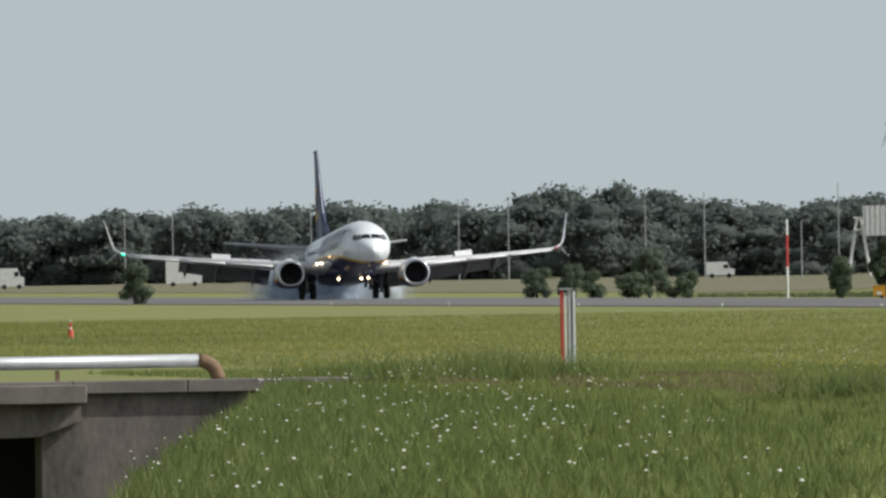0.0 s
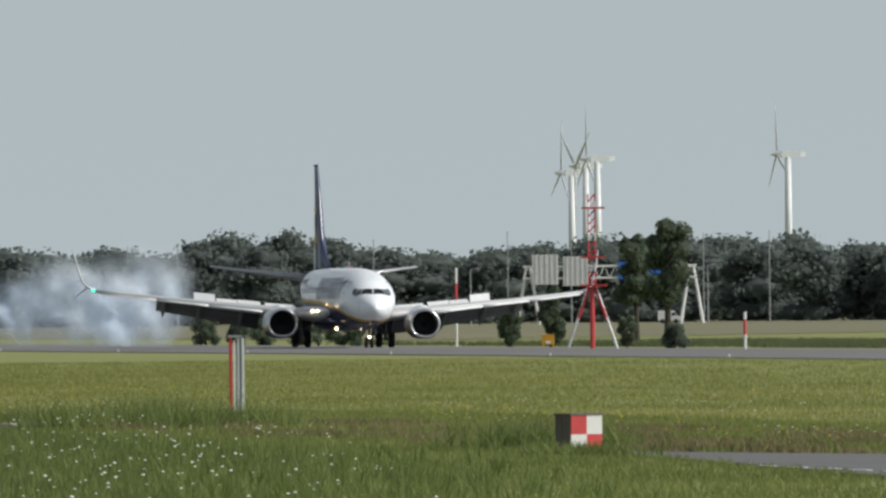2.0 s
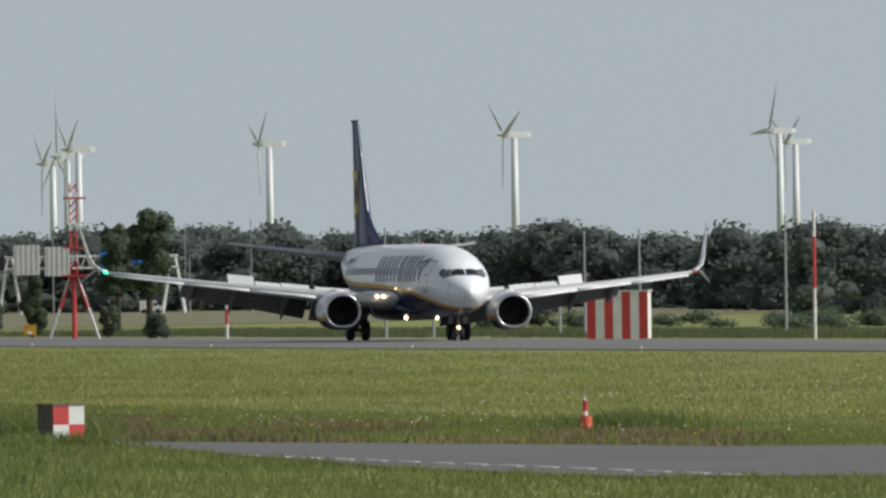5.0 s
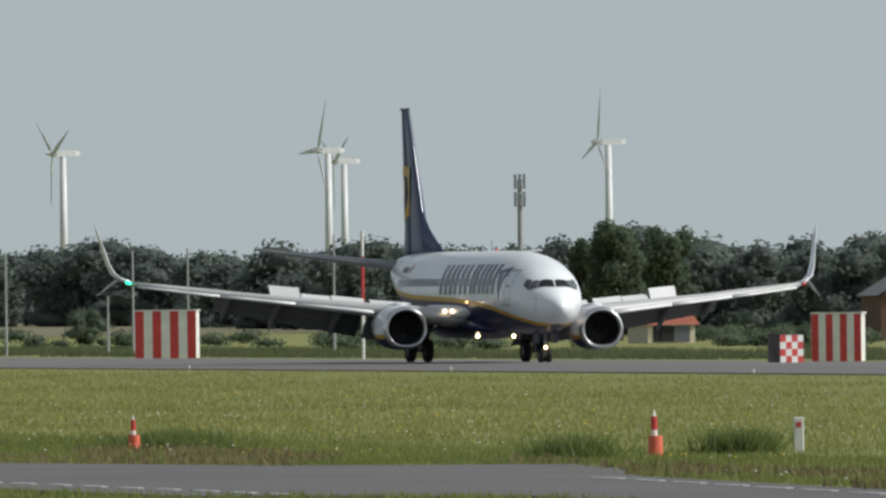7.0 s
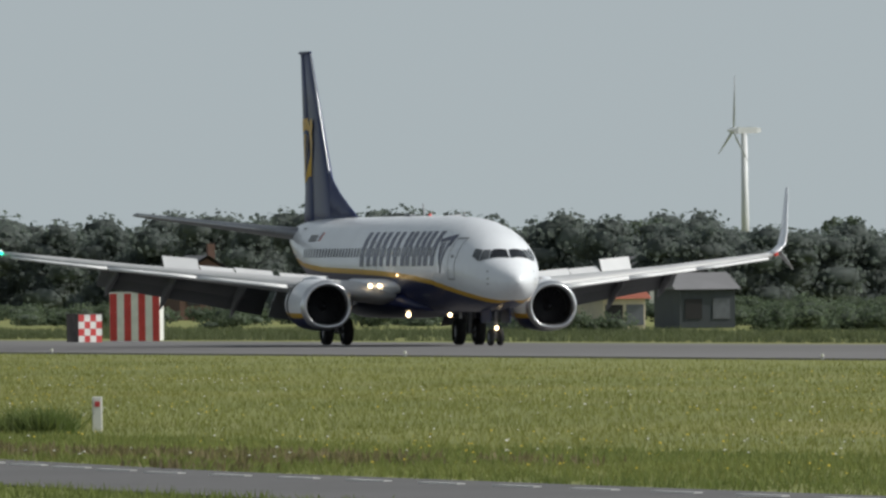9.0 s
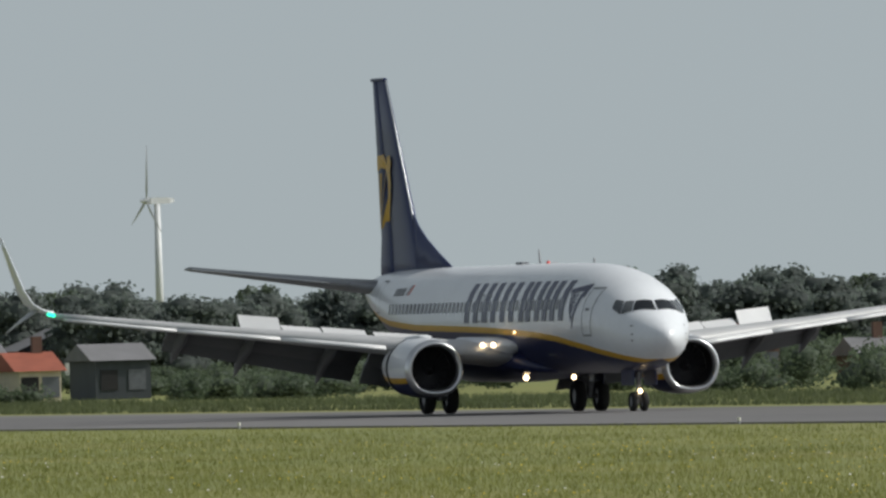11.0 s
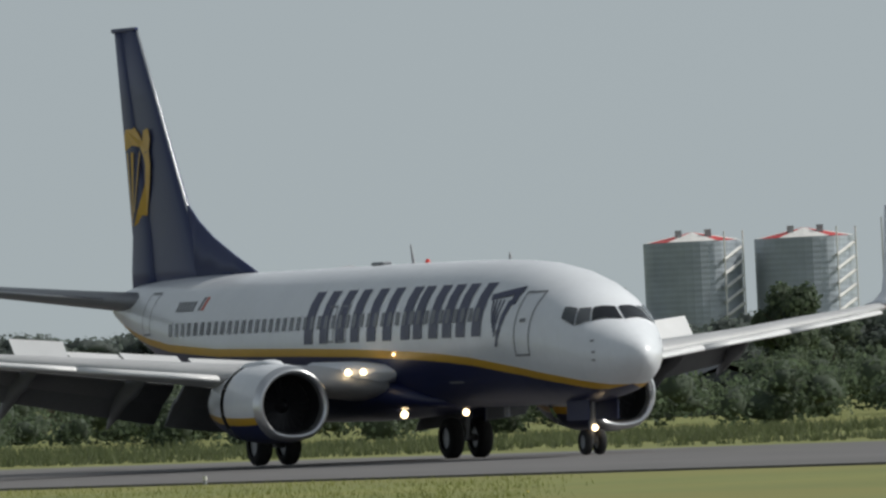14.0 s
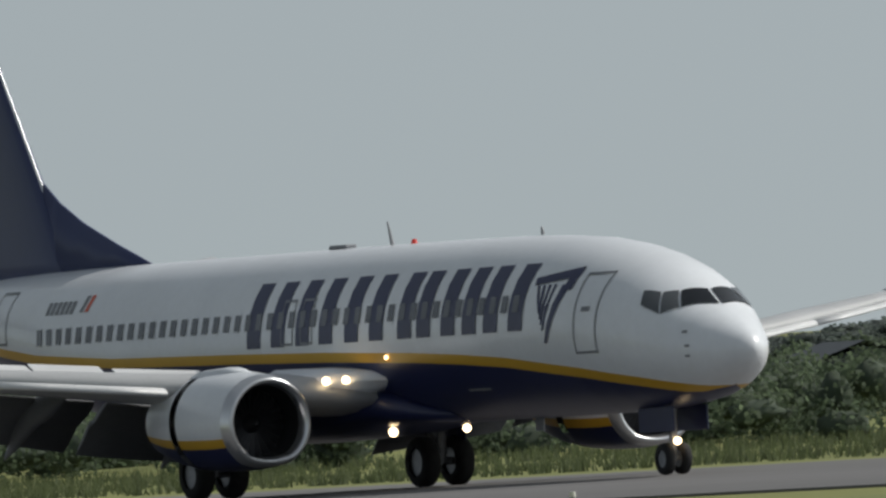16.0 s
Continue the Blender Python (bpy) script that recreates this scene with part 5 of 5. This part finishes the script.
def make_stop_sign(az, dist, w, h):
    t = thing("stop_sign", "red and yellow stop sign box by the runway", "sign", face_to(az, dist))
    part("red_panel", B((0, 0, h * 0.78), (w, 0.3, h * 0.44), bevel=0.03), SIGNRED, t, "red lettered upper box")
    part("yellow_panel", B((0, 0, h * 0.34), (w, 0.28, h * 0.42), bevel=0.03), YELLOWBOX, t, "yellow lower box")
    for s in (-1, 1):
        part("foot", R((s * w * .35, 0, -.05), (s * w * .35, 0, h * 0.15), 0.05), POLE, t)
    cu = bpy.data.curves.new("legend", "FONT")
    cu.body, cu.size, cu.extrude, cu.align_x = "STOP", h * 0.26, 0.008, "CENTER"
    cu.materials.append(PALE)
    ob = new("legend", cu)
    ob.parent = t
    ob.matrix_basis = pose(-w * .15, -0.165, h * .70, 90, 0, 0)
    part("legend_bar", B((w * .33, -0.16, h * .78), (w * .20, 0.02, h * .16)), PALE, t)


make_stop_sign(-63.365, 330.0, 1.25, 1.29)


# ---- runway edge lights ----
def make_edge_light(x, y):
    t = thing("edge_light", "small white runway edge light", "runway light", Matrix.Translation((x, y, 0)), "runway edge lights")
    part("stem", R((0, 0, 0), (0, 0, 0.10), 0.05, 0.04), POLE, t)
    part("lens", R((0, 0, 0.10), (0, 0, 0.20), 0.065, 0.05, 12), FLOWER, t, "white lens")


for k in range(24):
    make_edge_light(-923.6 - 215.1 + 53.78 * k, RWY - 22.9)


# ---- grass, flowers, reeds ----
def tufts(name, material, xy, h, w, blades, seed, label, category, lean=0.35, spread=None):
    rng = np.random.default_rng(seed)
    n = len(xy) * blades
    b = np.repeat(np.asarray(xy, float), blades, 0)
    b[:, :2] += rng.normal(0, spread or w * 2.2, (n, 2))
    a = rng.uniform(0, 6.283, n)
    hh = h * rng.uniform(0.45, 1.15, n)
    tip = b + np.stack([rng.normal(0, lean, n) * hh, rng.normal(0, lean, n) * hh, hh], 1)
    s = np.stack([np.cos(a), np.sin(a), np.zeros(n)], 1) * w
    v = np.stack([b - s, b + s, tip], 1).reshape(-1, 3)
    return tagged(obj(name, v.tolist(), np.arange(n * 3).reshape(-1, 3).tolist(), material), label, category, kind="stuff")


def scatter(seed, n, x0, x1, y0, y1, keep=None):
    rng = np.random.default_rng(seed)
    o = []
    while len(o) < n:
        x, y = rng.uniform(x0, x1), rng.uniform(y0, y1)
        if x < WALLX and y < ditch_edge(WALLX) + 2 and y > 40:
            continue
        if 56 < y < 74 and on_road(x, y, noise.noise((x * .3, y, 3))):
            continue
        if x > WALLX and y < ditch_edge(x) + 0.1:
            continue
        if keep and not keep(x, y, rng):
            continue
        o.append((x, y, 0.0))
    return o


def in_view(x, y, rng):
    a = math.degrees(math.atan2(x, y))
    return -84 < a < -66


def make_vegetation():
    tufts("grass", NEARGRASS, scatter(1, 34000, -480, -200, 22, 80, in_view), 0.16, 0.018, 6, 11, "uneven green grass with seed heads", "grass", 0.35, 0.12)
    tufts("grass", GRASSBLADE, scatter(9, 70000, -900, -230, 68, 160, lambda x, y, r: in_view(x, y, r) and r.uniform(0, 1) < 1.25 - (y - 68) / 92), 0.15, 0.010, 7, 19, "short green grass between road and runway", "grass", 0.35, 0.45)
    tufts("verge_grass", WEED, scatter(2, 5000, -420, -200, 28, 56, lambda x, y, r: in_view(x, y, r) and y < ditch_edge(x) + 12 * r.uniform(0, 1) ** 1.5 + 5 * noise.noise((x * .12, y * .2, 4))), 0.40, 0.028, 6, 12, "tall green weeds on the ditch bank", "weeds")
    tufts("dry_grass", STRAW, scatter(3, 2600, -430, -260, 62, 74, lambda x, y, r: noise.noise((x * .06, y * .3, 0)) > 0.0), 0.22, 0.05, 4, 13, "straw-coloured dry grass along the road edge", "grass")
    rng = np.random.default_rng(8)

    def heads(name, pts, size, m, label):
        v, f = [], []
        for x, y, z in pts:
            k, s = len(v), size * rng.uniform(0.6, 1.3)
            for i in range(5):
                a = i * 1.2566
                v.append((x + s * math.cos(a), y + s * math.sin(a), z + rng.uniform(-.3, .3) * s))
            v.append((x, y, z + s * 0.8))
            f += [(k + i, k + (i + 1) % 5, k + 5) for i in range(5)]
        tagged(obj(name, v, f, m), label, "flowers", kind="stuff")
    bank = scatter(4, 270, -415, -200, 28, 60, lambda x, y, r: in_view(x, y, r) and ditch_edge(x) < y < ditch_edge(x) + 9 and noise.noise((x * .09, y * .3, 7)) > .02)
    heads("white_flowers", [(x, y, rng.uniform(.35, .65)) for x, y, _ in bank], 0.030, FLOWER, "white umbel flowers on the ditch bank")
    far = scatter(5, 700, -520, -220, 68, 120, lambda x, y, r: in_view(x, y, r) and noise.noise((x * .05, y * .2, 5)) > 0.05)
    heads("white_flowers", [(x, y, rng.uniform(.16, .25)) for x, y, _ in far], 0.028, FLOWER, "scattered white flowers in the grass")
    far = scatter(6, 2600, -640, -230, 68, 135, lambda x, y, r: in_view(x, y, r) and noise.noise((x * .02, y * .12, 2)) > -0.05)
    heads("yellow_flowers", [(x, y, rng.uniform(.15, .24)) for x, y, _ in far], 0.026, BUTTER, "yellow buttercups in long streaks")
    rng = np.random.default_rng(15)
    reeds = [(x, RWY + y, lie(RWY + y)) for x, y in zip(rng.uniform(-1500, -150, 44000), rng.uniform(58, 98, 44000)) if noise.noise((x * .03, y * .08, 1)) > -0.25]
    tufts("reeds", REED, reeds, 0.42, 0.035, 5, 16, "uneven reeds and scrub beyond the runway", "reeds")
    # clumps of weeds round posts and markers
    for x, y, r, h in ((-428.22, 67.21, 0.8, 0.50), (-424.46, 64.70, 2.2, 0.90), (-421.99, 62.73, 1.6, 0.60), (-353.35, 61.84, 1.3, 0.70), (-333.49, 59.16, 0.9, 0.35), (-351.2, 74.9, 0.8, 0.50), (-318.9, 75.6, 0.6, 0.55), (-326.9, 80.9, 0.5, 0.55), (-353.6, 74.2, 0.5, 0.35), (-439.28, 63.51, 2.0, 0.50)):
        pts = [(x + rng.normal(0, r * 1.3), y + rng.normal(0, r * 0.7), 0) for _ in range(160)]
        tufts("weed_clump", WEED, pts, h, 0.025, 6, int(-x * 7), "clump of tall weeds in the grass", "weeds", 0.5)


make_vegetation()


def scrub():
    """Low scrub between the runway and the houses."""
    rng = np.random.default_rng(33)
    vs, cores, faces, at = [], [], [], 0
    for k in range(640):
        az = rng.uniform(-80.0, -58.0)
        d = (RWY + rng.uniform(95, 260)) / math.cos(radians(az))
        if d > 1500 or noise.noise((az * 1.3, d * 0.004, 0)) < -0.15:
            continue
        p = out(az, d)
        m = 4
        c = np.stack([p.x + rng.normal(0, 1.6, m), p.y + rng.normal(0, 1.6, m), p.z + rng.uniform(0.2, 1.1, m) * (1.7 if az > -72 else 1.0)], 1)
        r = np.stack([rng.uniform(0.8, 1.8, m)] * 2 + [rng.uniform(0.4, 0.9, m) * (1.5 if az > -72 else 1.0)], 1)
        vs.append(leaf_cloud(rng, c, r, 1100, 0.095, 0.7))
        v, f = lobe_cores(rng, c, r * 0.85)
        cores.append(v)
        faces.append(f + at)
        at += len(v)
    v = np.concatenate(vs)
    tagged(mesh_of("scrub", v, np.arange(len(v)).reshape(-1, 4), LEAF), "low dark green scrub beyond the runway", "scrub", kind="stuff")
    tagged(mesh_of("scrub_thicket", np.concatenate(cores), np.concatenate(faces), LEAFSHADE), "solid scrub cores, inner shade put into the leaf colour", "scrub", kind="stuff")


scrub()


def lay_field():
    v = [(x, RWY + y, lie(RWY + y) + 0.03) for x, y in ((-2950, 90), (-1650, 90), (-2300, 420), (-2900, 420))]
    m = mat("dry_field", (0.17, 0.145, 0.085), 0.95, scale=0.02, fine=0.6, color2=(0.10, 0.115, 0.05))
    tagged(obj("field", v, [(0, 1, 2, 3)], m), "brown dry field strip beyond the runway", "field", kind="structure")


lay_field()


# ---- road markings ----
for k in range(15):
    tagged(part("road_dash", B((-309.0 + 3.0 * k, 58.5, 0.052), (1.7, 0.12, 0.02)), PALE), "worn white dash on the service road", "road marking", "road dashes", "structure")
for k in range(20):
    x = -284.0 + 4.4 * k
    y = float(np.interp(x, (-287, -258, -229, -120), (68.2, 65.8, 65.3, 64.3)))
    tagged(part("edge_dash", B((x, y, 0.052), (2.2, 0.12, 0.02)), PALE), "worn white edge line on the service road", "road marking", "road dashes", "structure")


# ---- tyre smoke ----
def make_puff(seed, m):
    """A lumpy bowl of smoke, open behind."""
    n, k = 14, 28
    v, f = [(0.25, 0, 0)], []
    for i in range(1, n + 1):
        for j in range(k):
            a, r = 2 * math.pi * j / k, i / n
            p = Vector((0, r * math.cos(a), r * math.sin(a)))
            p.x = 0.25 - 0.35 * r * r + 0.16 * noise.noise(p * 2.6 + Vector((seed * 5.1, 0, 0)))
            v.append(p)
    f = [(0, 1 + j, 1 + (j + 1) % k) for j in range(k)]
    f += [(1 + i * k + j, 1 + (i + 1) * k + j, 1 + (i + 1) * k + (j + 1) % k, 1 + i * k + (j + 1) % k) for i in range(n - 1) for j in range(k)]
    return tagged(obj("smoke_puff", v, f, m, None, "", True), "thin blue-grey puff of tyre smoke", "smoke", "tyre smoke")


def puffs():
    """Puff, place along the trail, offset across and up, size."""
    o = []
    for k, (w, dy, dz, s) in enumerate(((0.0, -3.5, -0.2, 2.6), (0.15, 2.6, -0.5, 2.2), (0.3, -2.2, 0.5, 3.0), (0.45, 0.4, -0.6, 2.6), (0.6, -3.0, 0.9, 3.2), (0.75, 1.2, 0.3, 3.2), (0.88, -1.6, -0.3, 3.0), (1.0, -0.4, 1.0, 3.6))):
        ob = make_puff(k, SPRAY if k % 3 == 1 else SMOKE)
        ob.scale = (s * 1.45, s * 1.45, s * 1.3)
        o.append((ob, w, dy, dz))
    return o


PUFFS = puffs()


# ---- gull ----
def make_gull():
    g = thing("gull", "white and grey gull in gliding flight", "bird")
    rr = []
    for x, w, h, z in ((0.24, 0.012, 0.012, -0.005), (0.20, 0.035, 0.035, 0.01), (0.14, 0.048, 0.05, 0.01), (0.09, 0.045, 0.05, 0.0), (0.02, 0.075, 0.08, -0.01), (-0.08, 0.075, 0.075, -0.01), (-0.17, 0.045, 0.045, 0.0), (-0.24, 0.02, 0.02, 0.008)):
        rr.append([(x, w * math.cos(a), z + h * math.sin(a)) for a in np.linspace(0, 6.283, 13)[:-1]])
    v, f = loft(rr)
    obj("body", v, f, GULLW, g, "white body and head", True)
    part("beak", R((0.235, 0, -0.005), (0.30, 0, -0.02), 0.013, 0.004, 8), BEAK, g, "yellowish beak")
    v = [(-0.2, -0.03, 0.01), (-0.2, 0.03, 0.01), (-0.38, 0.075, 0.0), (-0.38, -0.075, 0.0)]
    v += [(a, b, c + 0.012) for a, b, c in v]
    obj("tail", v, [(3, 2, 1, 0), (4, 5, 6, 7), (0, 1, 5, 4), (1, 2, 6, 5), (2, 3, 7, 6), (3, 0, 4, 7)], GULLW, g, "white fanned tail")
    wings = []
    for s in (1, -1):
        inner = new("inner_wing")
        inner.parent = g
        inner.location = (0.05, s * 0.05, 0.03)
        v, f = loft([[(0.07 - x * c, s * y, h * 0.03 * (1 - x)) for x, h in ((0, 0), (0.2, 1), (1, 0.4), (1, 0), (0.3, -0.3))] for y, c in ((0, 0.18), (0.15, 0.17), (0.30, 0.15))])
        obj("wing_panel", v, f, GULLG, inner, "grey inner wing", True)
        outer = new("outer_wing")
        outer.parent = inner
        outer.location = (0.0, s * 0.30, 0.0)
        v, f = loft([[(0.07 - o - x * c, s * y, h * 0.02 * (1 - x)) for x, h in ((0, 0), (0.2, 1), (1, 0.4), (1, 0), (0.3, -0.3))] for y, c, o in ((0, 0.15, 0), (0.12, 0.13, 0.03), (0.24, 0.08, 0.10))])
        obj("wing_panel", v, f, GULLG, outer, "grey outer wing", True)
        v, f = loft([[(0.07 - o - x * c, s * y, h * 0.015 * (1 - x)) for x, h in ((0, 0), (0.2, 1), (1, 0.4), (1, 0), (0.3, -0.3))] for y, c, o in ((0.235, 0.085, 0.098), (0.32, 0.05, 0.17), (0.39, 0.01, 0.24))])
        obj("wing_tip", v, f, GULLB, outer, "black wing tip", True)
        wings.append((inner, outer, s))
    return g, wings


GULL, GULL_WINGS = make_gull()


# ---- what moves ----
PLANE_ROWS = (   # seconds, nose along the runway, pitch, yaw
    (0.0, -1272.32, 3.30, -1.40),
    (0.5, -1233.38, 3.20, -1.50),
    (1.0, -1190.57, 2.60, -2.00),
    (1.5, -1152.85, 0.50, -2.60),
    (2.0, -1114.96, 0.00, -2.90),
    (2.5, -1080.86, 0.00, -2.70),
    (3.0, -1045.90, 0.00, -2.10),
    (3.5, -1013.55, 0.00, -1.60),
    (4.0, -978.99, 0.00, -1.30),
    (6.5, -815.78, 0.00, -1.00),
    (7.0, -782.96, 0.00, -1.00),
    (7.5, -753.00, 0.00, -1.00),
    (8.0, -721.67, 0.00, -1.00),
    (8.5, -692.79, 0.00, -1.00),
    (11.0, -569.28, 0.00, -1.00),
    (11.5, -543.68, 0.00, -1.00),
    (12.0, -514.38, 0.00, -1.00),
    (12.5, -487.02, 0.00, -1.00),
    (13.0, -459.27, 0.00, -1.00),
    (13.5, -433.86, 0.00, -1.00),
    (14.0, -408.70, 0.00, -1.00),
    (14.5, -383.78, 0.00, -1.00),
    (15.0, -357.49, 0.00, -1.00),
    (15.5, -333.55, 0.00, -1.00),
    (16.0, -308.50, 0.00, -1.00),
)
GULL_ROWS = (   # seconds, place, bank, heading
    (0.0, -144.82, -17.60, 17.60, 0, 34),
    (13.6, -74.73, 29.49, 6.30, 0, 20),
    (14.6, -69.639, 32.827, 5.078, -8, 8),
    (14.7, -69.215, 33.262, 4.582, -12, 5),
    (15.0, -67.883, 34.170, 3.938, -8, 2),
    (15.3, -66.200, 35.264, 3.619, 0, 16),
    (15.5, -65.148, 35.960, 3.474, 0, 20),
    (15.6, -64.553, 36.416, 3.415, 0, 24),
    (15.7, -63.958, 36.860, 3.363, 0, 28),
    (15.8, -63.183, 37.409, 3.419, 0, 30),
    (16.0, -61.596, 38.718, 3.452, 0, 34),
)
GULL_BEAT = (   # seconds, inner wing, outer wing
    (0.0, 20, -25), (14.4, 8, -22), (14.7, 12, -28), (15.0, 12, -24), (15.3, 34, -36), (15.5, -12, -34), (15.6, 34, -34), (15.7, 38, -30), (15.8, -16, -26), (15.9, 22, -30), (16.0, 20, -30))


def motions():
    walk(PLANE, [(t, pose(s - NOSE, RWY, 0.035, -0.7 if t > 1 else 0, -p, y)) for t, s, p, y in PLANE_ROWS])
    walk(GULL, [(t, pose(x, y, z, bank, -4, turn)) for t, x, y, z, bank, turn in GULL_ROWS])
    for inner, outer, s in GULL_WINGS:
        walk(inner, [(t, Matrix.Translation((0.05, s * 0.05, 0.03)) @ pose(0, 0, 0, s * a)) for t, a, _ in GULL_BEAT])
        walk(outer, [(t, Matrix.Translation((0, s * 0.30, 0)) @ pose(0, 0, 0, s * b)) for t, _, b in GULL_BEAT])
    for (rot, m), rate in zip(ROTORS, (60, 60, 60, 60, 60, 60, 60, 60, 60, 60)):
        walk(rot, [(t, m @ pose(0, 0, 0, 0, rate * t, 0)) for t in range(17)])
    for ob, w, dy, dz in PUFFS:
        x0 = PLANE_ROWS[0][1] - NOSE - 2.0 - 5.0 * w
        rows = []
        for t, run, spread, rise, drift in ((0.0, 0.0, 1.25, 0.3, 0), (0.3, 0.45, 1.1, 0.7, 0.1), (0.7, 0.85, 1.0, 1.5, 0.3), (1.5, 1.0, 1.05, 2.4, 0.8), (2.5, 1.0, 1.3, 3.0, 1.6), (4.0, 1.0, 1.9, 3.4, 3.0), (16.0, 1.0, 5.0, 4.5, 14.0)):
            rows.append((t, pose(x0 + run * (34.0 + 46.0 * w), RWY + dy * spread - drift * 0.6, rise + dz * min(1.0, t + 0.2), 4 * t * dz, 0, 9)))
        walk(ob, rows)


motions()
